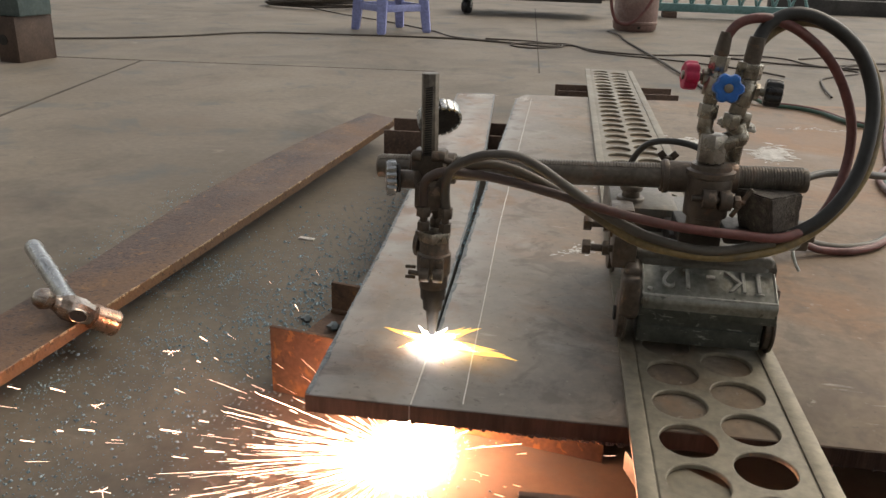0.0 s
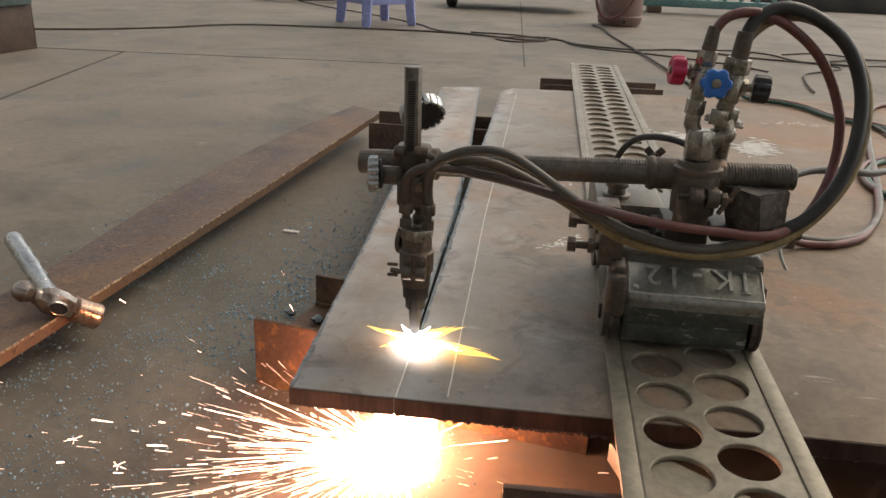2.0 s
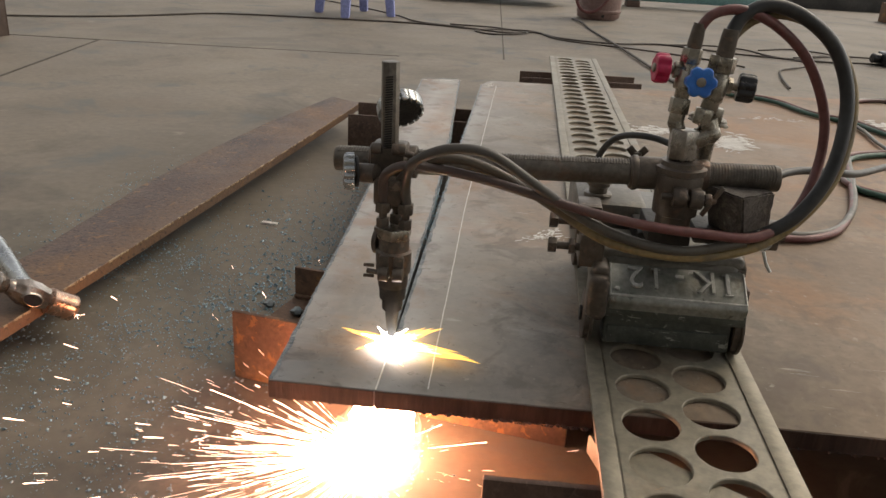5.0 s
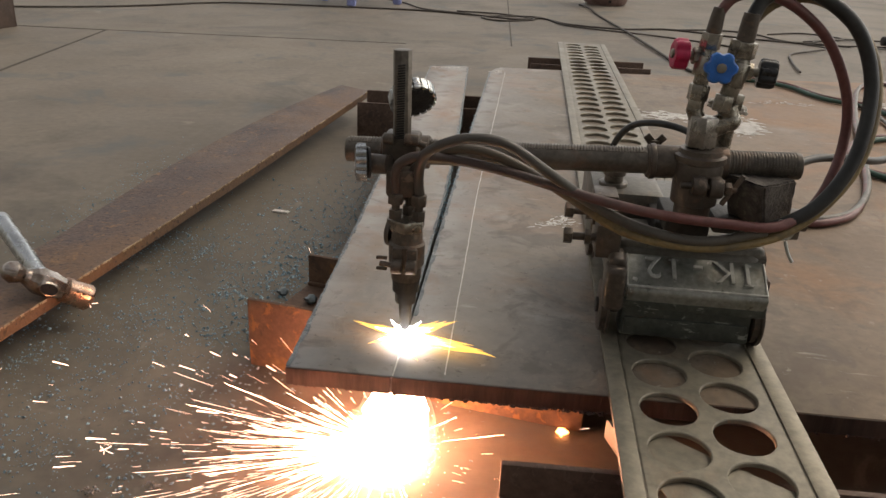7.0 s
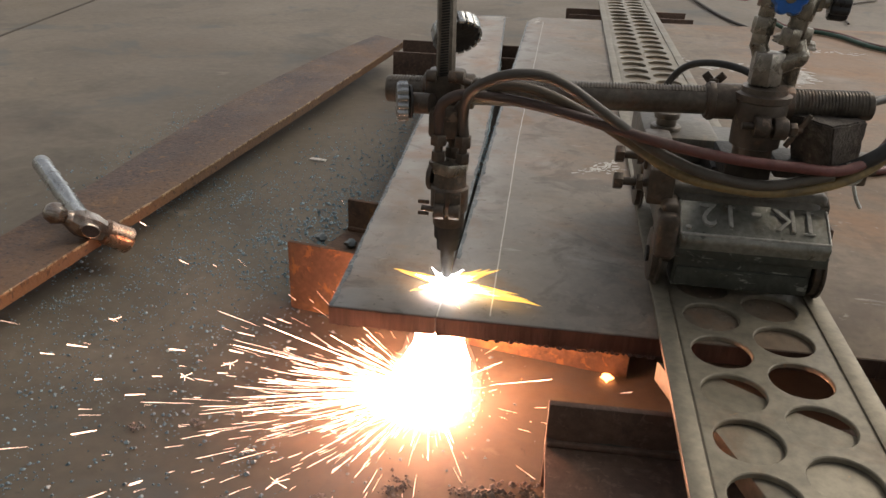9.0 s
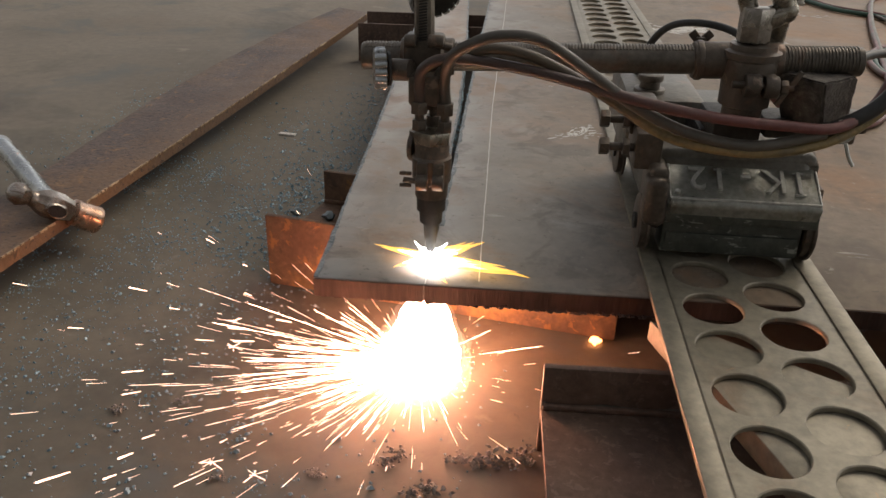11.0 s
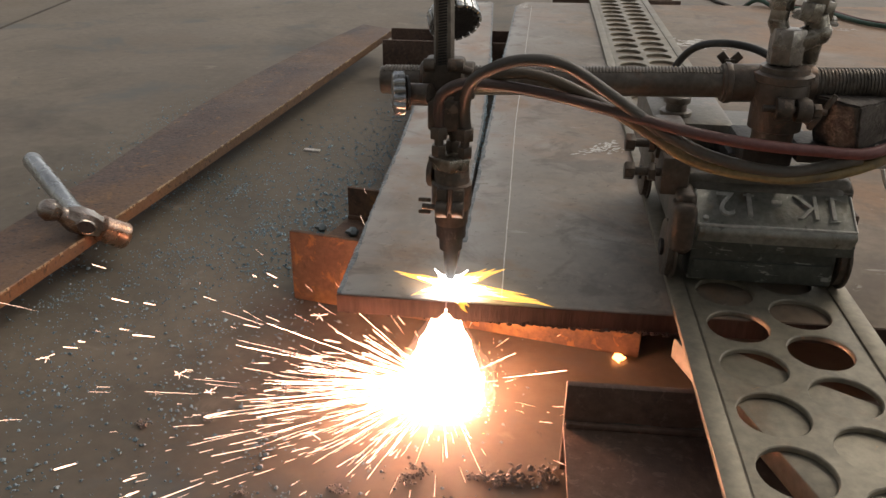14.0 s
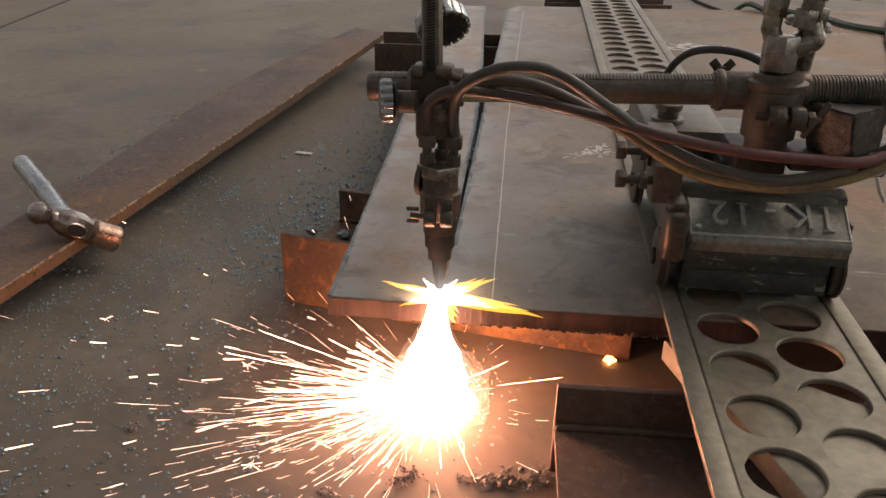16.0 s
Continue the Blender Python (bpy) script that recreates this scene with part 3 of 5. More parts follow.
smear(-0.048, 0.512, 0.019, 0.0070, 60, 1, 0.9)
smear(-0.038, 0.500, 0.020, 0.006, 34, 11, 0.25)
smear(-0.212, 1.845, 0.008, 0.022, 50, 12, 0.0)
smear(-0.37, 1.86, 0.028, 0.008, 50, 13, 0.2)
smear(0.43, 1.29, 0.019, 0.040, 170, 2, -0.3)
smear(0.40, 1.24, 0.012, 0.022, 90, 14, 0.2)
smear(0.26, 1.36, 0.030, 0.020, 110, 3, 0.0)
smear(0.62, 1.62, 0.05, 0.010, 40, 15, 0.1)
smear(0.95, 1.60, 0.03, 0.05, 80, 16, 0.4)
smear(0.74, 0.98, 0.02, 0.05, 50, 17, -0.6)
smear(-0.06, 0.98, 0.035, 0.008, 22, 5, 0.5)
smear(-0.13, 0.86, 0.035, 0.008, 22, 6, -0.2)
smear(-0.04, 0.84, 0.03, 0.007, 22, 7, 0.9)
slivers = []
for k in range(12):
    y0 = 0.0005 + k * 0.0117
    sl = empty("kerf_sliver", "sliver of steel on the cutting line, blown out by the torch", "steel sliver", "slivers along the cut")
    bm = bmesh.new()
    box(bm, -0.2317, -0.2293, y0, y0 + 0.0115, TOP - THICK + 0.001, TOP - 0.0002)
    part("steel", bm, MILL, sl, smooth=0)
    bm = bmesh.new()
    box(bm, -0.2311, -0.2298, y0, y0 + 0.0112, TOP - 0.0002, TOP + 0.0006)
    part("chalk_mark", bm, CHALK, sl, smooth=0)
    slivers.append((sl, y0))

# ---- guide rail ----
RZ = 0.126
PITCH = 0.068
Y0, Y1 = -0.55, 2.56
XL, XG0, XG1, XM, XH0, XH1, XR = -0.006, 0.012, 0.0145, 0.0835, 0.156, 0.1585, 0.178
rail = empty("guide_rail", "grey steel track with two rows of round holes", "rail")


def perforated(bm, x0, x1, cx, start, r=0.0285):
    """One row of round holes in a sheet from x0 to x1, top, underside and hole walls."""
    zt, zb = RZ, RZ - 0.005
    first = start + math.ceil((Y0 + 0.04 - start) / PITCH) * PITCH
    ys = []
    while first + len(ys) * PITCH < Y1 - 0.035:
        ys.append(first + len(ys) * PITCH)
    for cy in ys:
        ya, yb = cy - PITCH / 2, cy + PITCH / 2
        angles = sorted([k * math.pi / 14 for k in range(28)] + [math.atan2(y - cy, x - cx) % (2 * math.pi) for x in (x0, x1) for y in (ya, yb)])
        rows = []
        for a in angles:
            c, q = math.cos(a), math.sin(a)
            k = min(((x1 if c > 0 else x0) - cx) / c if abs(c) > 1e-6 else 9, ((yb if q > 0 else ya) - cy) / q if abs(q) > 1e-6 else 9)
            rows.append([bm.verts.new(p) for p in ((cx + k * c, cy + k * q, zt), (cx + (r + 0.001) * c, cy + (r + 0.001) * q, zt), (cx + r * c, cy + r * q, zt - 0.001), (cx + r * c, cy + r * q, zb), (cx + k * c, cy + k * q, zb))])
        for u, v in zip(rows, rows[1:] + rows[:1]):
            for i in range(4):
                bm.faces.new((u[i], v[i], v[i + 1], u[i + 1]))
    for ya, yb in ((Y0, ys[0] - PITCH / 2), (ys[-1] + PITCH / 2, Y1)):
        box(bm, x0, x1, ya, yb, zb, zt)
    bmesh.ops.remove_doubles(bm, verts=bm.verts[:], dist=2e-5)
    bmesh.ops.recalc_face_normals(bm, faces=bm.faces[:])


bm = bmesh.new()
perforated(bm, XG1, XM, 0.051, 0.049)
part("perforated_sheet", bm, RAIL, rail, smooth=25)
bm = bmesh.new()
perforated(bm, XM, XH0, 0.116, 0.0125)
part("perforated_sheet", bm, RAIL, rail, smooth=25)
for xa, xb in ((XL, XG0), (XH1, XR)):
    bm = bmesh.new()
    box(bm, xa, xb, Y0, Y1, TOP + 0.0005, RZ + 0.0012, 0.001)
    part("side_rib", bm, RAIL, rail)
for xa, xb in ((XG0, XG1), (XH0, XH1)):
    bm = bmesh.new()
    box(bm, xa, xb, Y0, Y1, TOP + 0.0005, RZ - 0.0010)
    part("wheel_groove", bm, RAIL, rail)

# ---- supports under the plate ----
def channel(name, length, width, height, t, m, label, material, web_z=0.0, group="supports under the plate", skew=0.0):
    """A steel section with upright flanges and a flat web, its length along x."""
    ob = empty(name, label, "steel section", group)
    ob.matrix_world = m
    for y in (-width / 2, width / 2 - t):
        bm = bmesh.new()
        box(bm, skew if y > 0 else 0, length, y, y + t, 0, height, 0.0015)
        part("flange", bm, material, ob)
    bm = bmesh.new()
    slab(bm, [(0, -width / 2 + t), (length, -width / 2 + t), (length, width / 2 - t), (skew, width / 2 - t)], web_z, web_z + t, 0.001)
    for sy in (-1, 1):
        x0, yi = (skew if sy > 0 else 0), sy * (width / 2 - t - 0.0002)
        box(bm, x0 + 0.001, length - 0.001, min(yi, yi - sy * 0.006), max(yi, yi - sy * 0.006), web_z + t - 0.001, web_z + t + 0.006, 0.0025)
    part("web", bm, material, ob)
    return ob


UNDER = TOP - THICK - 0.001
channel("steel_channel", 0.445, 0.168, UNDER, 0.007, pose(-0.4387, 0.2696, 0, 0, 0, -10.5), "rusty steel channel propping the cut strip, glowing orange beside the sparks", RUST, 0.044, skew=0.0096)
channel("steel_channel", 1.2, 0.17, UNDER, 0.007, pose(-0.565, 1.46, 0, 0, 0, 2), "brown steel channel under the far end of the plate", DARKRUST, 0.001)
channel("steel_channel", 0.44, 0.15, UNDER - 0.016, 0.007, pose(-0.112, 2.345, 0, 0, 0, 4), "brown steel channel under the far end of the track", DARKRUST, 0.001)
bm = bmesh.new()
slab(bm, [(-0.011, -0.040), (0.006, -0.090), (0.030, -0.143), (0.065, -0.250), (0.180, -0.330), (0.260, -0.190), (0.148, -0.126), (0.090, -0.090), (0.045, -0.058)], UNDER + 0.0005, TOP - 0.0002, 0.0012)
tagged(part("packing_plate", bm, RAIL), "pale grey thick packing plate between beam and track", "steel plate")
channel("steel_beam", 0.9, 0.175, UNDER, 0.008, pose(-0.108, -0.178, 0, 0, 0, 1.5), "dark brown wide-flange steel beam lying on its side", DARKRUST, 0.046)
bm = bmesh.new()
tube(bm, [(x * 0.03, 0.081 + 0.0012 * math.sin(x * 2.3), 0.0555 + 0.001 * math.cos(x * 3.1)) for x in range(0, 30)], 0.0042, 7, 4, 0.5)
beam_ob = [o for o in scene.objects if o.name.startswith("steel_beam")][0]
part("weld_bead", bm, GREYIRON, beam_ob, "lumpy grey weld seam")

# ---- flat bar and hammer ----
flat = empty("flat_bar", "long rusty brown flat steel bar, propped off the floor", "flat bar")


def on_line(line, k):
    """The point a share k of the way along a line of points, by y."""
    y = line[0][1] + (line[-1][1] - line[0][1]) * k
    x = float(np.interp(y, [p[1] for p in line], [p[0] for p in line]))
    return Vector((x, y, 0.053 + 0.027 * k - 0.006 * math.sin(k * math.pi)))


def sheared(bm, left, right, t):
    """A long plate between two edges, t thick, its top a little hollow and uneven."""
    n = 60
    rows = []
    for i in range(n + 1):
        k = i / n
        l, r = on_line(left, k), on_line(right, k)
        l.x += 0.0015 * noise.noise(Vector((k * 40, 0, 0)))
        r.x += 0.0010 * noise.noise(Vector((k * 55, 4, 0)))
        m = l.lerp(r, 0.5) - Vector((0, 0, 0.001))
        down = Vector((0, 0, t))
        rows.append([bm.verts.new(p) for p in (l, m, r - Vector((0.0012, 0, 0)), r - Vector((0, 0, 0.0012)), r - down, l - down)])
    for u, v in zip(rows, rows[1:]):
        for i in range(6):
            j = (i + 1) % 6
            bm.faces.new((u[i], u[j], v[j], v[i]))
    bm.faces.new(rows[0][::-1])
    bm.faces.new(rows[-1])


bm = bmesh.new()
BAR_LEFT = [(-0.960, -0.48), (-0.872, 0.20), (-0.855, 0.45), (-0.846, 0.75), (-0.813, 1.04), (-0.763, 1.33), (-0.676, 1.676)]
BAR_RIGHT = [(-0.842, -0.55), (-0.577, 1.618)]
sheared(bm, BAR_LEFT, BAR_RIGHT, 0.018)
part("plate", bm, FLATSTEEL, flat)
bm = bmesh.new()
rng_e = random.Random(31)
off = Vector((0.0015, -0.0002, 0.0008))
for k in range(420):
    f = (k + rng_e.uniform(0, 0.6)) / 420
    g = min(1, f + rng_e.uniform(0.0012, 0.004))
    if noise.noise(Vector((f * 60, 0, 3))) + rng_e.uniform(-0.4, 0.4) < -0.05:
        continue
    p, q = on_line(BAR_RIGHT, f) + off, on_line(BAR_RIGHT, g) + off
    w = Vector((rng_e.uniform(0.0006, 0.0022), 0, 0))
    vs = [bm.verts.new(v) for v in (p - w, p, q, q - w, p - w - Vector((0, 0, 0.003)), p - Vector((0, 0, rng_e.uniform(0.0012, 0.004))), q - Vector((0, 0, rng_e.uniform(0.0012, 0.004))), q - w - Vector((0, 0, 0.003)))]
    for i in ((0, 1, 2, 3), (1, 5, 6, 2), (0, 4, 5, 1), (3, 2, 6, 7)):
        bm.faces.new([vs[j] for j in i])
tagged(part("worn_edge", bm, RUSTEDGE, flat, "yellow rust flaking along the sheared edge", smooth=0), kind="stuff")
bm = bmesh.new()
box(bm, -1.06, -0.80, -0.50, -0.44, 0, 0.034, 0.002)
tagged(part("steel_packer", bm, RUST), "rusty steel packer under the flat bar", "packer")

ham = empty("hammer", "ball-peen hammer with bright steel handle lying on the flat bar", "hammer")
BALL, FACE, MID, GRIP = Vector((-0.780, 0.196, 0.102)), Vector((-0.719, 0.263, 0.037)), Vector((-0.755, 0.223, 0.076)), Vector((-0.910, 0.365, 0.107))
d = (FACE - BALL).normalized()
HA = BALL - d * 0.0155
bm = bmesh.new()
lathe(bm, [(0.0, 0.003), (0.002, 0.0075), (0.006, 0.0120), (0.0155, 0.0155), (0.025, 0.0122), (0.029, 0.0098), (0.032, 0.0112), (0.036, 0.0118)], HA, d, 28)
part("ball_peen", bm, HAMMER, ham)
bm = bmesh.new()
lathe(bm, [(0.035, 0.0118), (0.044, 0.0165), (0.052, 0.0195), (0.070, 0.0195), (0.080, 0.0165), (0.088, 0.0150)], HA, d, 8)
part("cheek", bm, HAMMER, ham, smooth=20)
bm = bmesh.new()
lathe(bm, [(0.087, 0.0150), (0.0895, 0.0185), (0.0915, 0.0180), (0.120, 0.0190), (0.1245, 0.0194), (0.1265, 0.0182), (0.1275, 0.0165)], HA, d, 28)
part("striking_face", bm, COPPERY, ham, "copper-toned striking face")
mid = HA + d * 0.061
hd = (GRIP - MID).normalized()
side = d.cross(hd).normalized()
hd = side.cross(d).normalized()
oval = Matrix.Translation(mid) @ Matrix((d, side, hd)).transposed().to_4x4() @ Matrix.Diagonal((1.35, 0.9, 1, 1))
# Black plug put in for the dark inside of the eye hole.
bm = bmesh.new()
tmp = bmesh.new()
cyl(tmp, (0, 0, -0.0200), (0, 0, -0.010), 0.0088, 0.0088, 24)
merge(bm, tmp, oval)
part("eye", bm, BLACK, ham, "black plug standing for the shaded eye hole")
bm = bmesh.new()
tmp = bmesh.new()
lathe(tmp, [(0, 0.0118), (0.0010, 0.0114), (0.0026, 0.0102), (0.0022, 0.0092), (0.0, 0.0088)], (0, 0, -0.0186), (0, 0, -1), 28)
merge(bm, tmp, oval)
part("eye_rim", bm, HAMMER, ham)
hd = (GRIP - mid).normalized()
bm = bmesh.new()
lathe(bm, [(0.012, 0.0130), (0.024, 0.0138), (0.026, 0.0128), (0.10, 0.0132), (0.203, 0.0138), (0.207, 0.0130), (0.209, 0.0105)], mid, hd, 24)
part("handle", bm, CHROME, ham, "bright steel tube handle")

# ---- cutting machine ----
mach = empty("cutting_machine", "portable gas cutting tractor with torch arm on a track", "cutting machine")


def piece(name, build, material, parent=mach, label="", smooth=38):
    bm = bmesh.new()
    build(bm)
    return part(name, bm, material, parent, label, smooth)


piece("casing", lambda b: (box(b, 0.004, 0.164, 0.20, 0.46, 0.142, 0.232, 0.012, seg=3), box(b, 0.0, 0.168, 0.205, 0.455, 0.185, 0.238, 0.008, seg=3), box(b, -0.026, 0.06, 0.27, 0.44, 0.20, 0.272, 0.008)), CAST)


def cover_shape(b):
    """The end cover: a lid with a sloping top and a skirt."""
    prof = [(0.1630, 0.182), (0.1605, 0.1895), (0.1590, 0.1920), (0.1590, 0.1955), (0.1610, 0.1985), (0.1650, 0.2008), (0.2000, 0.2224), (0.2050, 0.2240), (0.222, 0.2240), (0.222, 0.182)]
    tmp = bmesh.new()
    a = [tmp.verts.new((0.012, y, z)) for y, z in prof]
    c = [tmp.verts.new((0.166, y, z)) for y, z in prof]
    n = len(a)
    tmp.faces.new(a)
    tmp.faces.new(c[::-1])
    for i in range(n):
        j = (i + 1) % n
        tmp.faces.new((a[j], a[i], c[i], c[j]))
    bmesh.ops.recalc_face_normals(tmp, faces=tmp.faces[:])
    bmesh.ops.bevel(tmp, geom=[e for e in tmp.edges if abs(e.verts[0].co.x - e.verts[1].co.x) < 1e-5], offset=0.0025, segments=2, affect='EDGES')
    merge(b, tmp)


cover = piece("end_cover", cover_shape, CASTWORN, label="worn grey lid with raised lettering")
piece("lid_rim", lambda b: (cyl(b, (0.0135, 0.1635, 0.1998), (0.1645, 0.1635, 0.1998), 0.0017, seg=10), cyl(b, (0.0135, 0.1635, 0.1998), (0.0135, 0.2005, 0.2226), 0.0013, seg=10), cyl(b, (0.1645, 0.1635, 0.1998), (0.1645, 0.2005, 0.2226), 0.0013, seg=10)), LETTERS, cover, "rim of the lid worn bright")
piece("cover_flange", lambda b: (box(b, -0.008, 0.0115, 0.170, 0.225, 0.160, 0.2275, 0.006, seg=3), box(b, -0.012, 0.0115, 0.1570, 0.190, 0.168, 0.2195, 0.007, seg=3)), IRON, label="brown end flange with rounded worn corners")
piece("cover_flange", lambda b: box(b, 0.1645, 0.170, 0.178, 0.225, 0.165, 0.212, 0.0025), IRON)
piece("skirt", lambda b: box(b, 0.004, 0.168, 0.1640, 0.215, 0.1705, 0.1880, 0.004), DARKCAST)


def shoulder(b):
    tmp = bmesh.new()
    prof = [(0.2035, 0.215), (0.2035, 0.2262), (0.207, 0.2300), (0.236, 0.2425), (0.262, 0.2445), (0.262, 0.215)]
    a = [tmp.verts.new((-0.001, y, z)) for y, z in prof]
    c = [tmp.verts.new((0.169, y, z)) for y, z in prof]
    tmp.faces.new(a)
    tmp.faces.new(c[::-1])
    for i in range(6):
        j = (i + 1) % 6
        tmp.faces.new((a[j], a[i], c[i], c[j]))
    bmesh.ops.recalc_face_normals(tmp, faces=tmp.faces[:])
    bmesh.ops.bevel(tmp, geom=tmp.edges[:], offset=0.002, segments=2, affect='EDGES')
    merge(b, tmp)


piece("shoulder", shoulder, CAST, label="sloping shoulder of the casing behind the lid")
piece("front_block", lambda b: (box(b, 0.012, 0.156, 0.172, 0.205, 0.1335, 0.176, 0.003), box(b, 0.016, 0.152, 0.1695, 0.175, 0.137, 0.158, 0.0015)), DARKCAST, label="dark green front casting")
for ch, x in (("I", 0.1450), ("K", 0.1205), ("-", 0.0915), ("1", 0.065), ("2", 0.042)):
    font = bpy.data.curves.new("lettering", 'FONT')
    font.body, font.size, font.extrude, font.bevel_depth, font.align_x, font.align_y = ch, 0.0400, 0.0024, 0.0005, 'CENTER', 'BOTTOM_BASELINE'
    font.offset = -0.0003
    tmp_ob = new("tmp", font)
    letter_mesh = bpy.data.meshes.new_from_object(tmp_ob.evaluated_get(bpy.context.evaluated_depsgraph_get()))
    bpy.data.objects.remove(tmp_ob)
    letter_mesh.materials.clear()
    letter_mesh.materials.append(LETTERS)
    letter = new("letter", letter_mesh)
    letter.parent = cover
    letter.matrix_local = Matrix.Translation((x, 0.1965, 0.2207)) @ Matrix.Rotation(radians(31.7), 4, 'X') @ Matrix.Rotation(math.pi, 4, 'Z') @ Matrix.Diagonal((0.95, 1.0, 1, 1))
    if ch in "I1":
        for q in (0.0009, 0.0280) if ch == "I" else (0.0009,):
            piece("serif", lambda b: box(b, -0.0055, 0.0055, q - 0.0009, q + 0.0009, 0, 0.0019, 0.0003), LETTERS, letter)
for x0, x1, y in ((-0.012, -0.001, 0.195), (0.158, 0.169, 0.197), (-0.012, -0.001, 0.42), (0.158, 0.169, 0.42)):
    w = piece("wheel", lambda b: lathe(b, [(0, 0.026), (0.001, 0.030), (0.007, 0.030), (0.008, 0.0335), (0.0105, 0.0335), (0.011, 0.030)], (x0, y, 0.1585), (1, 0, 0), 32), IRON)
    piece("hub", lambda b: cyl(b, (x0 - 0.003, y, 0.1585), (x1 + 0.001, y, 0.1585), 0.009, seg=14), BLACKIRON, w)
for z, y in ((0.262, 0.222), (0.238, 0.203)):
    b1 = piece("adjusting_bolt", lambda b: (cyl(b, (-0.05, y, z), (0.0, y, z), 0.0045, seg=12), hexnut(b, (-0.060, y, z), (-0.050, y, z), 0.0095), hexnut(b, (-0.036, y, z), (-0.029, y, z), 0.0095)), IRON)
piece("bolt_lug", lambda b: (box(b, -0.024, 0.004, 0.19, 0.25, 0.218, 0.258, 0.003), box(b, -0.028, 0.0, 0.222, 0.262, 0.245, 0.282, 0.003)), IRON)
piece("stud", lambda b: (cyl(b, (0.0, 0.30, 0.265), (0.0, 0.30, 0.277), 0.0175, seg=24, bevel=0.002), cyl(b, (0.0, 0.30, 0.276), (0.0, 0.30, 0.286), 0.0115, seg=20, bevel=0.001), cyl(b, (0.0, 0.30, 0.285), (0.0, 0.30, 0.293), 0.0145, seg=20, bevel=0.002)), GREYIRON)

# torch arm: toothed round bar
BL, BR = Vector((-0.308, 0.19, 0.3245)), Vector((0.177, 0.19, 0.3405))


def rack_bar(b):
    """Round bar, smooth below, with fine rack teeth over its top and back."""
    axis = BR - BL
    length = axis.length
    lathe(b, [(0, 0.0128), (0.0015, 0.0138), (length - 0.001, 0.0138), (length, 0.0128)], BL, axis, 28)
    d = axis.normalized()
    up = Vector((0, 0, 1)).cross(d).cross(d) * -1
    side = d.cross(up)
    a = 0.004
    while a < length - 0.004:
        lo = radians(-115 if a > 0.335 else -38)
        hi = radians(120)
        rows = []
        for k in range(13):
            t = lo + (hi - lo) * k / 12
            q = up * math.cos(t) + side * math.sin(t) * -1
            rows.append([b.verts.new(BL + d * (a + u) + q * r) for u, r in ((0, 0.0132), (0.0006, 0.0149), (0.0016, 0.0149), (0.0022, 0.0132))])
        for u, v in zip(rows, rows[1:]):
            for k in range(3):
                b.faces.new((u[k], u[k + 1], v[k + 1], v[k]))
        b.faces.new(rows[0][::-1])
        b.faces.new(rows[-1])
        a += 0.0031


piece("torch_arm", rack_bar, GREYIRON, label="round arm bar with rack teeth", smooth=30)
bar_at = lambda x: BL.lerp(BR, (x - BL.x) / (BR.x - BL.x))
piece("sleeve", lambda b: (cyl(b, bar_at(0.018), bar_at(0.102), 0.0178, seg=28, bevel=0.002), cyl(b, bar_at(0.021), bar_at(0.027), 0.0192, seg=28, bevel=0.001)), IRON)
col = piece("clamp_column", lambda b: (lathe(b, [(0.279, 0.019), (0.296, 0.019), (0.298, 0.0240), (0.322, 0.0245), (0.337, 0.0250), (0.342, 0.0238), (0.3435, 0.0268), (0.3495, 0.0268), (0.3510, 0.0222), (0.3560, 0.0216), (0.3572, 0.012)], (0.071, 0.178, 0), (0, 0, 1), 28),), IRON)
piece("clamp_lug", lambda b: (cyl(b, (0.061, 0.151, 0.323), (0.075, 0.151, 0.323), 0.0105, seg=18, bevel=0.001), cyl(b, (0.079, 0.151, 0.322), (0.092, 0.151, 0.322), 0.0105, seg=18, bevel=0.001), box(b, 0.061, 0.0735, 0.150, 0.165, 0.313, 0.333, 0.002), box(b, 0.0805, 0.092, 0.150, 0.165, 0.312, 0.332, 0.002)), IRON, col)
piece("wing_screw", lambda b: (cyl(b, (0.05, 0.151, 0.323), (0.106, 0.151, 0.322), 0.0035, seg=12), hexnut(b, (0.094, 0.151, 0.322), (0.101, 0.151, 0.322), 0.007), box(b, 0.100, 0.105, 0.149, 0.153, 0.304, 0.322, 0.001, Matrix.Translation((0.1, 0.15, 0.322)) @ Matrix.Rotation(0.5, 4, 'Y') @ Matrix.Translation((-0.1, -0.15, -0.322))), box(b, 0.100, 0.105, 0.149, 0.153, 0.322, 0.341, 0.001, Matrix.Translation((0.1, 0.15, 0.322)) @ Matrix.Rotation(-0.5, 4, 'Y').inverted() @ Matrix.Translation((-0.1, -0.15, -0.322)))), IRON, col)
piece("column_foot", lambda b: (box(b, 0.04, 0.10, 0.205, 0.28, 0.234, 0.262, 0.004), box(b, 0.045, 0.092, 0.17, 0.24, 0.2605, 0.281, 0.003), box(b, 0.095, 0.125, 0.17, 0.22, 0.266, 0.284, 0.003)), BLACKIRON)


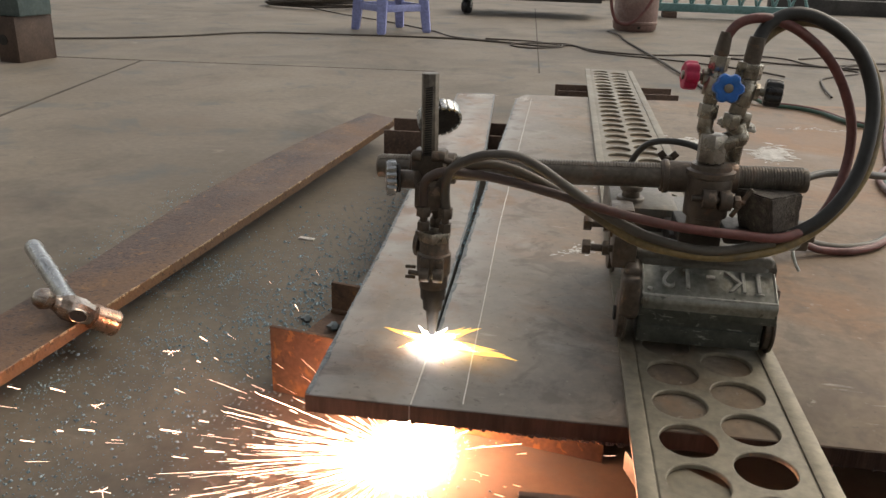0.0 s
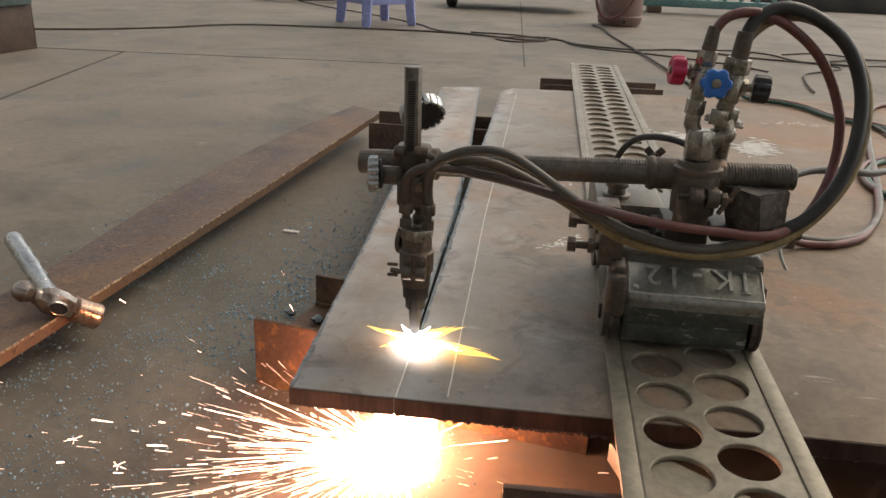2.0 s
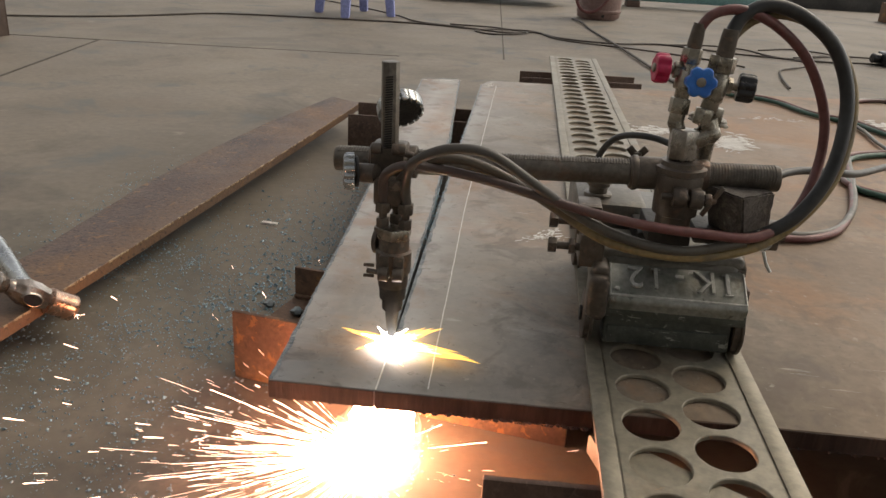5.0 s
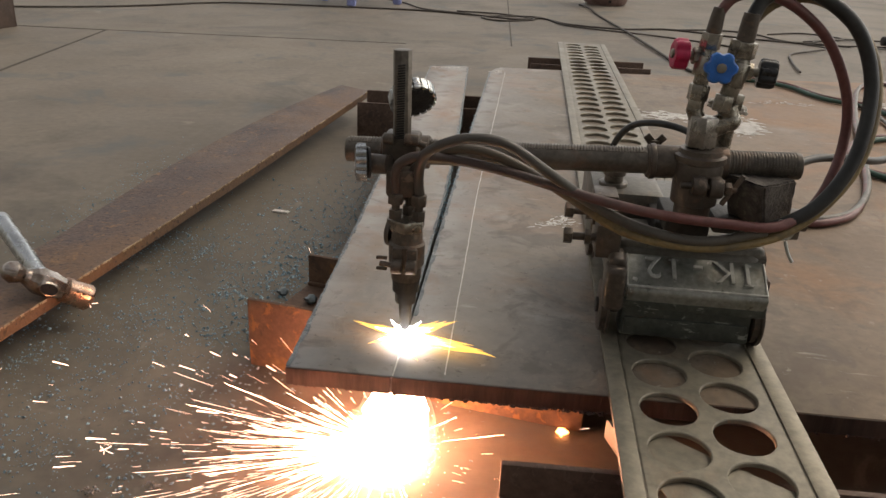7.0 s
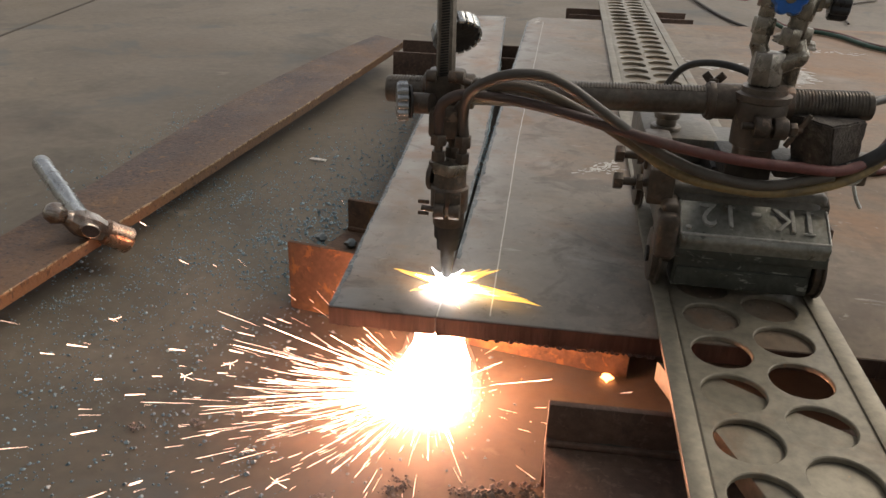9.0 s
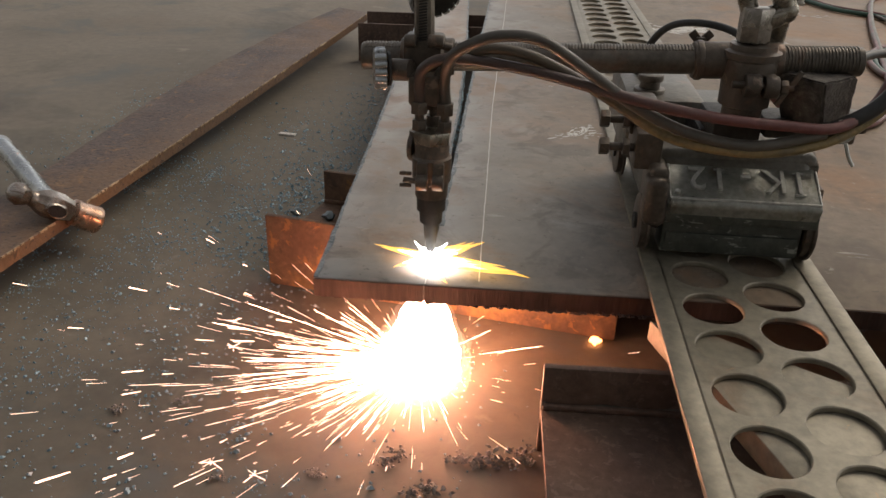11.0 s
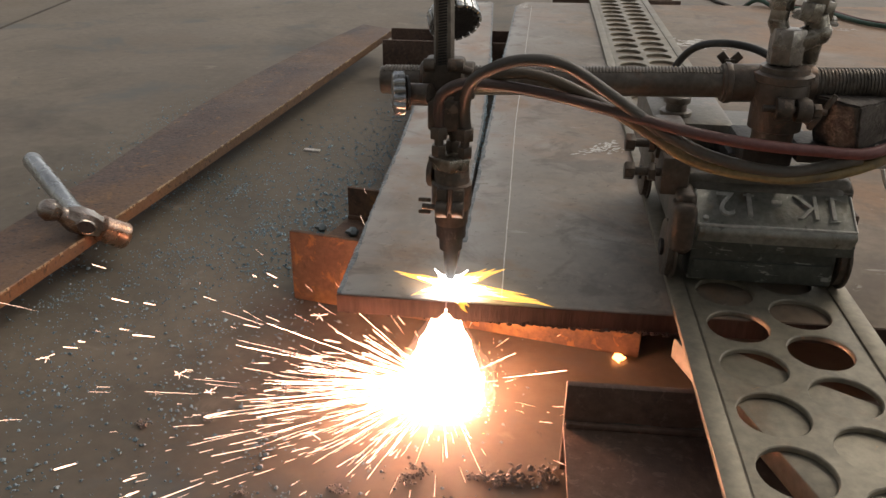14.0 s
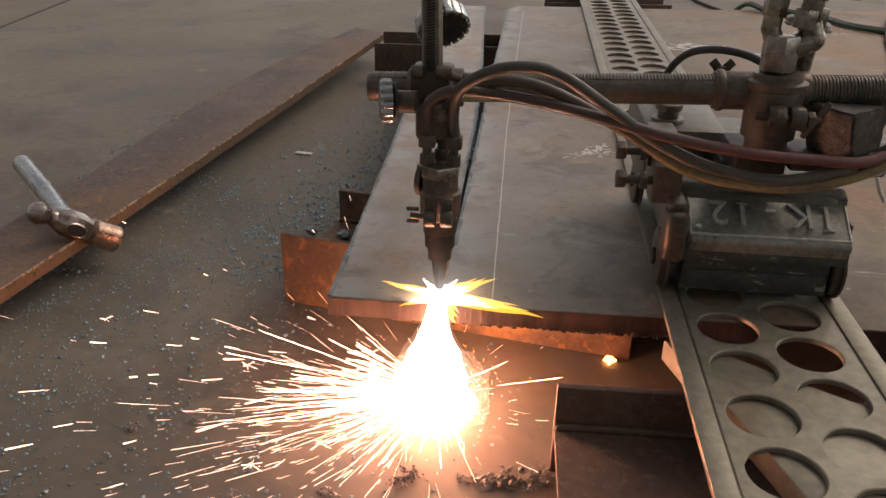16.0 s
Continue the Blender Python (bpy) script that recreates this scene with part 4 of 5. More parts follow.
def weight_shape(b):
    tmp = bmesh.new()
    bmesh.ops.create_cube(tmp, size=1)
    for v in tmp.verts:
        top = v.co.z > 0
        v.co = Vector((0.133 + v.co.x * (0.062 if top else 0.048), 0.178 + v.co.y * (0.056 if top else 0.05), 0.331 if top else 0.282))
        v.co.x += 0 if top else 0.012
    bmesh.ops.bevel(tmp, geom=tmp.edges[:], offset=0.002, segments=2, affect='EDGES')
    bmesh.ops.subdivide_edges(tmp, edges=[e for e in tmp.edges if e.calc_length() > 0.02], cuts=6, use_grid_fill=True)
    for v in tmp.verts:
        v.co += 0.0012 * noise.noise_vector(v.co * 120)
    c = Matrix.Translation((0.137, 0.178, 0))
    merge(b, tmp, c @ Matrix.Rotation(radians(38), 4, 'Z') @ Matrix.Diagonal((0.86, 0.94, 1, 1)) @ c.inverted())


piece("counterweight", weight_shape, WEIGHT, label="rough cast-iron counterweight block")
piece("weight_bracket", lambda b: (box(b, 0.150, 0.195, 0.178, 0.20, 0.272, 0.292, 0.003), box(b, 0.13, 0.20, 0.21, 0.222, 0.25, 0.272, 0.003)), IRON)

# valve block
def elbow(b, c, r):
    tmp = bmesh.new()
    bmesh.ops.create_uvsphere(tmp, u_segments=18, v_segments=12, radius=r)
    merge(b, tmp, Matrix.Translation(c))


valve = piece("valve_block", lambda b: (
    elbow(b, (0.059, 0.186, 0.394), 0.0088), cyl(b, (0.059, 0.186, 0.394), (0.0595, 0.186, 0.406), 0.0084, seg=18, bevel=0.0008), cyl(b, (0.062, 0.184, 0.386), (0.059, 0.186, 0.394), 0.0084, seg=18),
    cyl(b, (0.0605, 0.187, 0.419), (0.0645, 0.19, 0.457), 0.0078, seg=18, bevel=0.0008), cyl(b, (0.060, 0.186, 0.429), (0.0625, 0.188, 0.449), 0.0102, seg=18, bevel=0.0012),
    elbow(b, (0.095, 0.183, 0.386), 0.0115), cyl(b, (0.076, 0.180, 0.377), (0.095, 0.183, 0.386), 0.0108, seg=20, bevel=0.001), cyl(b, (0.095, 0.183, 0.386), (0.0905, 0.184, 0.400), 0.0104, seg=18),
    cyl(b, (0.0895, 0.185, 0.408), (0.0975, 0.19, 0.451), 0.0092, seg=20, bevel=0.0008), cyl(b, (0.0905, 0.186, 0.420), (0.0960, 0.189, 0.444), 0.0122, seg=20, bevel=0.0012),
    cyl(b, (0.060, 0.188, 0.441), (0.101, 0.188, 0.436), 0.0074, seg=16)), BRASS, label="dull brass gas valve block")
piece("union_nut", lambda b: hexnut(b, (0.0685, 0.178, 0.3572), (0.0685, 0.180, 0.3895), 0.0158), NICKEL, valve, "pale worn hexagon union nut")
for p0, p1, r in (((0.0592, 0.186, 0.404), (0.0605, 0.187, 0.4205), 0.0106), ((0.0825, 0.177, 0.396), (0.0850, 0.178, 0.4125), 0.0102), ((0.0965, 0.190, 0.396), (0.0985, 0.191, 0.4125), 0.0098), ((0.0640, 0.19, 0.4555), (0.0655, 0.19, 0.4715), 0.0104), ((0.0960, 0.19, 0.4490), (0.0980, 0.19, 0.4655), 0.0140)):
    piece("union_nut", lambda b: hexnut(b, p0, p1, r), BRASS, valve)
piece("hose_barb", lambda b: lathe(b, [(0, 0.0076), (0.004, 0.0078), (0.020, 0.0068), (0.026, 0.0060)], (0.0655, 0.19, 0.4705), (0.1, 0, 1), 18), IRON, valve, "dark sleeve over the hose end")
piece("hose_barb", lambda b: lathe(b, [(0, 0.0090), (0.004, 0.0092), (0.022, 0.0086), (0.028, 0.0078)], (0.0978, 0.19, 0.4645), (0.08, 0, 1), 18), IRON, valve, "dark sleeve over the hose end")
for tape in ([(0.078, 0.197, 0.4015, 0.0042), (0.0765, 0.196, 0.3975, 0.0034)], [(0.1105, 0.203, 0.3935, 0.0052), (0.1135, 0.205, 0.3905, 0.0042)]):
    piece("sealing_tape", lambda b: lumps(b, tape, 5, 2), CHALK, valve, "white sealing tape on the threads")
wing = piece("wing_nut", lambda b: cyl(b, (0.027, 0.207, 0.344), (0.027, 0.207, 0.3545), 0.0052, seg=14, bevel=0.001), IRON)
for tilt in (-0.75, 0.75):
    piece("wing", lambda b: box(b, -0.0042, 0.0042, -0.0014, 0.0014, 0.003, 0.0145, 0.0012, Matrix.Translation((0.027, 0.207, 0.3485)) @ Matrix.Rotation(tilt, 4, 'Y')), IRON, wing)
piece("lid_screw", lambda b: cyl(b, (0.0215, 0.1700, 0.2030), (0.0213, 0.1690, 0.2062), 0.0030, seg=12, bevel=0.0006), LETTERS, cover)


def star_knob(b, c, axis, r, length, lobes, deep=0.13):
    axis = Vector(axis).normalized()
    m = Matrix.Translation(c) @ axis.to_track_quat('Z', 'Y').to_matrix().to_4x4()
    seg = lobes * 8
    rows = []
    for a, k in ((0, 0.86), (0.1, 1.0), (0.75, 1.0), (0.95, 0.9), (1.0, 0.7), (0.93, 0.45)):
        rows.append([b.verts.new(m @ Vector((r * k * (1 - deep * (0.5 - 0.5 * math.cos(lobes * 2 * math.pi * i / seg)) ** 2) * math.cos(2 * math.pi * i / seg), r * k * (1 - deep * (0.5 - 0.5 * math.cos(lobes * 2 * math.pi * i / seg)) ** 2) * math.sin(2 * math.pi * i / seg), a * length))) for i in range(seg)])
    for u, v in zip(rows, rows[1:]):
        for i in range(seg):
            j = (i + 1) % seg
            b.faces.new((u[i], u[j], v[j], v[i]))
    b.faces.new(rows[0][::-1])
    b.faces.new(rows[-1])


for name, c, axis, r, length, lobes, material, label in (("red_knob", (0.043, 0.188, 0.449), (-1, -0.1, 0.05), 0.0158, 0.015, 7, RED, "bright red ribbed valve knob"), ("blue_knob", (0.074, 0.172, 0.44), (-0.12, -1, 0.15), 0.0162, 0.015, 6, BLUE, "bright blue ribbed valve knob"), ("black_knob", (0.116, 0.19, 0.435), (1, -0.15, -0.05), 0.0152, 0.018, 9, BLACK, "black ribbed valve knob")):
    kn = piece(name, lambda b: star_knob(b, c, axis, r, length, lobes, 0.18 if lobes == 6 else 0.13), material, valve, label)
    a = Vector(axis).normalized()
    piece("spindle", lambda b: (cyl(b, Vector(c) - a * 0.022, Vector(c) + a * (length + 0.0012), 0.0048, seg=14, bevel=0.0005), hexnut(b, Vector(c) - a * 0.016, Vector(c) - a * 0.005, 0.0085)), BRASS, kn)
piece("inlet_pipe", lambda b: (cyl(b, (0.098, 0.20, 0.375), (0.098, 0.205, 0.35), 0.008, seg=14), cyl(b, (0.103, 0.215, 0.392), (0.092, 0.215, 0.34), 0.0085, seg=14), cyl(b, (0.104, 0.215, 0.388), (0.105, 0.215, 0.397), 0.0105, seg=16)), BRASS)

# torch post, clamp and torch
post = piece("torch_post", lambda b: (cyl(b, (-0.2415, 0.162, 0.290), (-0.2435, 0.162, 0.441), 0.0097, seg=8, bevel=0.0008),), GREYIRON, label="upright toothed torch post")
for k in range(34):
    z = 0.340 + k * 0.0026
    piece("tooth", lambda b: box(b, -0.2465, -0.2385, 0.1508, 0.1535, z, z + 0.0014, 0, Matrix.Translation((-0.2425, 0.152, z)) @ Matrix.Rotation(-0.2, 4, 'Y') @ Matrix.Translation((0.2425, -0.152, -z))), BLACKIRON, post, smooth=0)
head = piece("post_clamp", lambda b: (cyl(b, bar_at(-0.268), bar_at(-0.215), 0.0185, seg=26, bevel=0.002), box(b, -0.262, -0.224, 0.150, 0.19, 0.318, 0.352, 0.004), cyl(b, (-0.2595, 0.147, 0.351), (-0.249, 0.147, 0.351), 0.0062, seg=14, bevel=0.001), cyl(b, (-0.237, 0.147, 0.3515), (-0.222, 0.147, 0.3515), 0.0062, seg=14, bevel=0.001), cyl(b, (-0.226, 0.147, 0.349), (-0.214, 0.146, 0.346), 0.004, seg=10), cyl(b, (-0.252, 0.14, 0.325), (-0.283, 0.15, 0.322), 0.0105, seg=18), box(b, -0.254, -0.222, 0.13, 0.165, 0.292, 0.322, 0.004)), IRON)


k1 = piece("feed_knob", lambda b: star_knob(b, (-0.277, 0.147, 0.3235), (-1, -0.25, 0), 0.0205, 0.0125, 14), CHROME, head, "bright ribbed hand knob")
piece("knob_face", lambda b: cyl(b, (-0.2765, 0.1472, 0.3235), (-0.274, 0.148, 0.3235), 0.0165, seg=24), BLACKIRON, k1)
k2 = piece("height_knob", lambda b: star_knob(b, (-0.238, 0.195, 0.3885), (0.30, -0.70, -0.62), 0.0235, 0.012, 14), BLACKIRON, head, "black hand knob with bright ribbed rim")
piece("rim", lambda b: [box(b, -0.0036, 0.0036, 0.0222, 0.0256, -0.003, 0.011, 0.0008, Matrix.Translation((-0.238, 0.195, 0.3885)) @ Vector((0.30, -0.70, -0.62)).to_track_quat('Z', 'Y').to_matrix().to_4x4() @ Matrix.Rotation(2 * math.pi * k / 18, 4, 'Z')) for k in range(18)], CHROME, k2)
TX, TY = -0.2305, 0.138
torch = piece("torch", lambda b: (lathe(b, [(0.198, 0.0165), (0.216, 0.0170), (0.232, 0.0165), (0.234, 0.0180), (0.240, 0.0180), (0.243, 0.0172), (0.256, 0.0168), (0.262, 0.0158), (0.268, 0.0146)], (TX, TY, 0), (0, 0, 1), 24), cyl(b, (TX - 0.021, TY + 0.01, 0.235), (TX - 0.018, TY + 0.01, 0.262), 0.006, seg=14)), IRON)
piece("torch_collar", lambda b: hexnut(b, (TX, TY, 0.255), (TX, TY, 0.2685), 0.0198), BRASS, torch)
piece("torch_clamp", lambda b: (lathe(b, [(0.214, 0.0180), (0.216, 0.0196), (0.240, 0.0199), (0.242, 0.0182)], (TX, TY, 0), (0, 0, 1), 28), cyl(b, (TX - 0.013, TY - 0.022, 0.220), (TX - 0.002, TY - 0.022, 0.220), 0.0082, seg=16, bevel=0.001), cyl(b, (TX + 0.003, TY - 0.022, 0.2205), (TX + 0.014, TY - 0.022, 0.2205), 0.0082, seg=16, bevel=0.001), box(b, TX - 0.013, TX - 0.002, TY - 0.022, TY - 0.014, 0.220, 0.240, 0.002), box(b, TX + 0.003, TX + 0.014, TY - 0.022, TY - 0.014, 0.220, 0.240, 0.002), cyl(b, (TX - 0.026, TY - 0.02, 0.2215), (TX - 0.012, TY - 0.021, 0.2205), 0.003, seg=10), box(b, TX - 0.030, TX - 0.018, TY - 0.021, TY - 0.018, 0.226, 0.230, 0.001), box(b, TX - 0.030, TX - 0.018, TY - 0.021, TY - 0.018, 0.2135, 0.2175, 0.001)), IRON, torch)
piece("clamp_disc", lambda b: lathe(b, [(0, 0.010), (0.001, 0.0165), (0.006, 0.0165), (0.007, 0.012)], (TX - 0.0225, TY + 0.016, 0.2455), (0.95, -0.25, 0), 26), IRON, torch)
piece("nozzle", lambda b: lathe(b, [(0.131, 0.0042), (0.138, 0.0052), (0.158, 0.0072), (0.168, 0.0078), (0.169, 0.0115), (0.182, 0.0122), (0.183, 0.0148), (0.198, 0.0152)], (TX, TY, 0), (0, 0, 1), 24), BLACKIRON, torch, "dark stepped cutting nozzle")
for x, y in ((-0.243, 0.134), (-0.218, 0.132), (-0.231, 0.150)):
    piece("hose_union", lambda b: (hexnut(b, (x, y, 0.268), (x, y, 0.279), 0.0075), hexnut(b, (x, y, 0.285), (x, y, 0.297), 0.0088), cyl(b, (x, y, 0.262), (x, y, 0.312), 0.0045, seg=14)), IRON, torch)

# hoses of the machine
HOSES = (
    ("oxygen_hose", HOSE_GREY, 0.0054, "grey rubber hose from torch to valve block", [(-0.217, 0.133, 0.293), (-0.219, 0.13, 0.316), (-0.213, 0.118, 0.343), (-0.192, 0.108, 0.36), (-0.166, 0.106, 0.368), (-0.130, 0.106, 0.3645), (-0.084, 0.11, 0.336), (-0.037, 0.12, 0.304), (0.015, 0.125, 0.281), (0.076, 0.13, 0.271), (0.141, 0.14, 0.283)]),
    ("loop_hose", HOSE_BLACK, 0.0072, "thick black rubber hose looping over the machine", [(0.125, 0.15, 0.278), (0.160, 0.15, 0.29), (0.195, 0.155, 0.316), (0.222, 0.17, 0.363), (0.229, 0.19, 0.426), (0.21, 0.2, 0.477), (0.173, 0.2, 0.507), (0.137, 0.2, 0.517), (0.11, 0.195, 0.505), (0.0995, 0.19, 0.482), (0.097, 0.19, 0.464)]),
    ("fuel_hose", HOSE_RED, 0.0053, "dusty red rubber hose from torch to valve block", [(-0.242, 0.134, 0.293), (-0.243, 0.13, 0.314), (-0.239, 0.126, 0.33), (-0.220, 0.123, 0.341), (-0.184, 0.128, 0.339), (-0.134, 0.126, 0.332), (-0.081, 0.115, 0.323), (-0.025, 0.115, 0.31), (0.035, 0.12, 0.299), (0.097, 0.13, 0.292), (0.152, 0.14, 0.29), (0.194, 0.17, 0.31), (0.218, 0.2, 0.355), (0.216, 0.21, 0.409), (0.188, 0.21, 0.463), (0.147, 0.2, 0.497), (0.109, 0.195, 0.511), (0.08, 0.19, 0.506), (0.067, 0.19, 0.486), (0.065, 0.19, 0.466)]),
    ("preheat_hose", HOSE_YELLOW, 0.0053, "dusty yellow-brown rubber hose", [(-0.231, 0.147, 0.293), (-0.228, 0.14, 0.316), (-0.212, 0.135, 0.336), (-0.181, 0.13, 0.35), (-0.144, 0.13, 0.347), (-0.099, 0.13, 0.328), (-0.054, 0.13, 0.303), (-0.009, 0.13, 0.277), (0.041, 0.13, 0.266), (0.096, 0.135, 0.264), (0.155, 0.145, 0.278), (0.2, 0.16, 0.31), (0.232, 0.18, 0.355), (0.241, 0.2, 0.413), (0.229, 0.21, 0.459), (0.20, 0.215, 0.492), (0.16, 0.21, 0.508), (0.128, 0.208, 0.503), (0.107, 0.203, 0.485), (0.100, 0.197, 0.465)]),
    ("supply_cable", HOSE_BLACK, 0.0042, "thin black power lead", [(-0.004, 0.38, 0.27), (0.004, 0.365, 0.31), (0.02, 0.35, 0.335), (0.045, 0.33, 0.345), (0.075, 0.31, 0.344), (0.10, 0.28, 0.335)]),
    ("supply_hose", HOSE_BLACK, 0.0046, "thin dark lead behind the bar", [(0.17, 0.205, 0.335), (0.21, 0.24, 0.338), (0.26, 0.27, 0.333), (0.31, 0.32, 0.32), (0.40, 0.45, 0.30)]),
)
for name, material, r, label, pts in HOSES:
    piece(name, lambda b: tube(b, pts, r, 12, 8), material, mach, label, 60)
piece("hose_tie", lambda b: (tube(b, [(0.160 + 0.011 * math.cos(k * 0.7), 0.148, 0.284 + 0.011 * math.sin(k * 0.7)) for k in range(10)], 0.0014, 6, 4), tube(b, [(0.160, 0.136, 0.276), (0.164, 0.132, 0.264), (0.169, 0.13, 0.256)], 0.0018, 6, 4)), LETTERS, mach, "pale wire tie round the hoses")

# ---- fire and sparks ----
fire = empty("cutting_fire", "white-hot jet of molten steel spraying beneath the plate", "fire")
rng = random.Random(11)


def streak(b, p, d, length, r):
    d = Vector(d).normalized()
    p = Vector(p)
    u = d.orthogonal().normalized()
    v = d.cross(u)
    rings = [[b.verts.new(p + d * length * f + r * k * (math.cos(q * 2.0944) * u + math.sin(q * 2.0944) * v)) for q in range(3)] for f, k in ((0.08, 0.55), (0.55, 0.85), (0.92, 1.0))]
    a, c = b.verts.new(p), b.verts.new(p + d * length)
    for q in range(3):
        j = (q + 1) % 3
        b.faces.new((rings[-1][q], rings[-1][j], c))
        b.faces.new((rings[0][j], rings[0][q], a))
        for lo, hi in zip(rings, rings[1:]):
            b.faces.new((lo[q], lo[j], hi[j], hi[q]))


FC = Vector((-0.242, -0.037, 0.014))


def fire_ball(b, k, seed):
    tmp = bmesh.new()
    bmesh.ops.create_icosphere(tmp, subdivisions=4, radius=1)
    for v in tmp.verts:
        n = v.co.normalized()
        spike = k * (1 + 0.14 * noise.noise(n * 4 + Vector((seed, 0, 0))) + 0.10 * noise.noise(n * 13))
        v.co = Vector((n.x * 0.046 * spike, n.y * 0.049 * spike, max(-0.012, n.z * 0.036 * spike)))
    merge(b, tmp, Matrix.Translation(FC))


core = piece("fire_core", lambda b: fire_ball(b, 1.0, 0), HOT, fire)
# Two additive shells paint the glare around the fire.
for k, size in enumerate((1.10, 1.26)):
    piece("bloom_shell", lambda b: fire_ball(b, size, 3 + k), BLOOM, fire)


def spray(seed, count, spread, size, thick):
    """Streaks flying out mostly one way, of uneven length, some forked into pairs."""
    def build(b):
        r = random.Random(seed)
        for k in range(count):
            a = r.uniform(0, 2 * math.pi) if r.random() < 0.10 else r.gauss(math.pi * 1.15, 0.58)
            el = abs(r.gauss(0.0, 0.17))
            d = Vector((math.cos(a) * math.cos(el), math.sin(a) * math.cos(el), math.sin(el)))
            s = 0.03 + abs(r.gauss(0, spread))
            p = FC + d * s
            if p.z < 0.003:
                p.z = 0.003
            ln = size * min(1.9, math.exp(r.gauss(-0.8, 0.75)))
            streak(b, p, d, ln, r.uniform(0.4, 1.0) * thick)
    return build


tagged(piece("spark_halo", spray(1, 160, 0.028, 0.085, 0.00022), HOT, fire, smooth=0), kind="stuff")
tagged(piece("spark_mist", spray(2, 260, 0.070, 0.045, 0.00026), SPARK, fire, smooth=0), kind="stuff")
sprays = []
for k in range(3):
    sp = empty("spark_spray", "orange sparks flying out over the floor", "sparks", "sparks of the cut")
    tagged(piece("spray", spray(20 + k, 84, 0.17, 0.026, 0.00032), SPARK, sp, smooth=0), kind="stuff")
    sprays.append(sp)
flyers = []
for k in range(52):
    sp = empty("spark", "single glowing orange spark flying low over the floor", "spark", "single sparks")
    rays = [(1, 0, 0)] if k % 6 else [(math.cos(q * 0.9), math.sin(q * 0.9), 0.3 * math.sin(q * 2.0)) for q in range(7)]
    for ray in rays:
        piece("streak", lambda b: streak(b, (0, 0, 0), ray, rng.uniform(0.008, 0.030) * (1 if k % 6 else 0.42), rng.uniform(0.0004, 0.0011) * (1 if k % 6 else 0.5)), SPARK, sp, smooth=0)
    flyers.append((sp, rng.gauss(math.pi * 1.05, 0.55), rng.uniform(0.45, 0.8), rng.uniform(0, 1), rng.uniform(0.22, 0.66)))
tip = empty("torch_flame", "white and yellow preheat flame at the nozzle", "flame")


def star_core(b, k=1.0):
    tmp = bmesh.new()
    bmesh.ops.create_icosphere(tmp, subdivisions=3, radius=1)
    for v in tmp.verts:
        n = v.co.normalized()
        s = k * (1 + 0.2 * noise.noise(n * 4 + Vector((k, 0, 0))))
        v.co = Vector((n.x * 0.0105 * s, n.y * 0.0095 * s, n.z * 0.0085 * s))
    merge(b, tmp, Matrix.Translation((TX, TY - 0.006, 0.128)))


piece("flame_core", lambda b: star_core(b, 0.8), ARC, tip)
# One faint shell paints the glow round the torch flame.
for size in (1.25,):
    piece("flame_bloom", lambda b: star_core(b, size), ARCBLOOM, tip)
# White spikes build the star of glare round the nozzle flame.
for ang, el, length in ((14, 8, 0.030), (48, 20, 0.027), (95, 35, 0.020), (140, 25, 0.025), (176, 10, 0.034), (210, 0, 0.030), (262, 0, 0.028), (290, 0, 0.036), (325, 0, 0.028), (352, 5, 0.038)):
    a, e = radians(ang), radians(el)
    piece("glare_spike", lambda b: lathe(b, [(0.002, 0.0052), (0.012, 0.0040), (length * 0.62, 0.0016), (length * 1.0, 0.0003)], (TX, TY - 0.006, 0.1285), (math.cos(a) * math.cos(e), math.sin(a) * math.cos(e), math.sin(e)), 8), ARC, tip)
JET = ((0, 0.009), (0.010, 0.011), (0.022, 0.0135), (0.031, 0.017), (0.040, 0.021), (0.051, 0.026), (0.062, 0.030), (0.074, 0.034), (0.085, 0.037), (0.096, 0.038), (0.105, 0.037))


def jet_shape(b, k, seed):
    """The falling stream of melt, widening and ragged towards the floor."""
    tmp = bmesh.new()
    lathe(tmp, [(a, r * (k if a > 0.02 else 1.0)) for a, r in JET], (0, 0, 0), (-0.03, -0.16, -1), 40)
    for v in tmp.verts:
        n = Vector((v.co.x, v.co.y, 0)).normalized()
        v.co += n * (noise.noise(v.co * 70 + Vector((seed, 0, 0))) * 0.22 + noise.noise(v.co * 210) * 0.12) * min(0.03, -v.co.z * 0.35)
    merge(b, tmp, Matrix.Translation((TX - 0.001, TY - 0.010, 0.119)))


piece("metal_jet", lambda b: jet_shape(b, 1.0, 0), HOT, tip, "stream of molten steel under the kerf")
# Painted glow round the falling jet.
piece("bloom_shell", lambda b: jet_shape(b, 1.22, 2), BLOOM, tip)


def tongue(b, d, length, r):
    """A ragged flame lying along the plate: three licking strands."""
    side = Vector((-d.y, d.x, 0))
    for q in range(3):
        o = (q - 1) * r * 0.5
        ln = length * (1.0, 0.86, 0.74)[q]
        pts = [Vector((TX, TY - 0.004, 0.1275 + 0.0008 * q)) + d * (ln * k / 6) + side * (o * (k / 6) + 0.0022 * noise.noise(Vector((k * 0.9, q * 3.1, length * 50)))) for k in range(7)]
        rings = []
        for k, p in enumerate(glide(pts, 3)):
            f = k / 18
            rr = r * (0.75, 0.6, 0.5)[q] * (0.55 + 0.45 * math.sin(math.pi * min(1, f * 1.25 + 0.1))) * (1 - f ** 3)
            rings.append([b.verts.new(p + side * (rr * math.cos(t * math.pi / 4)) + Vector((0, 0, 0.5 * rr * math.sin(t * math.pi / 4)))) for t in range(8)])
        for u, v in zip(rings, rings[1:]):
            for t in range(8):
                j = (t + 1) % 8
                b.faces.new((u[t], u[j], v[j], v[t]))


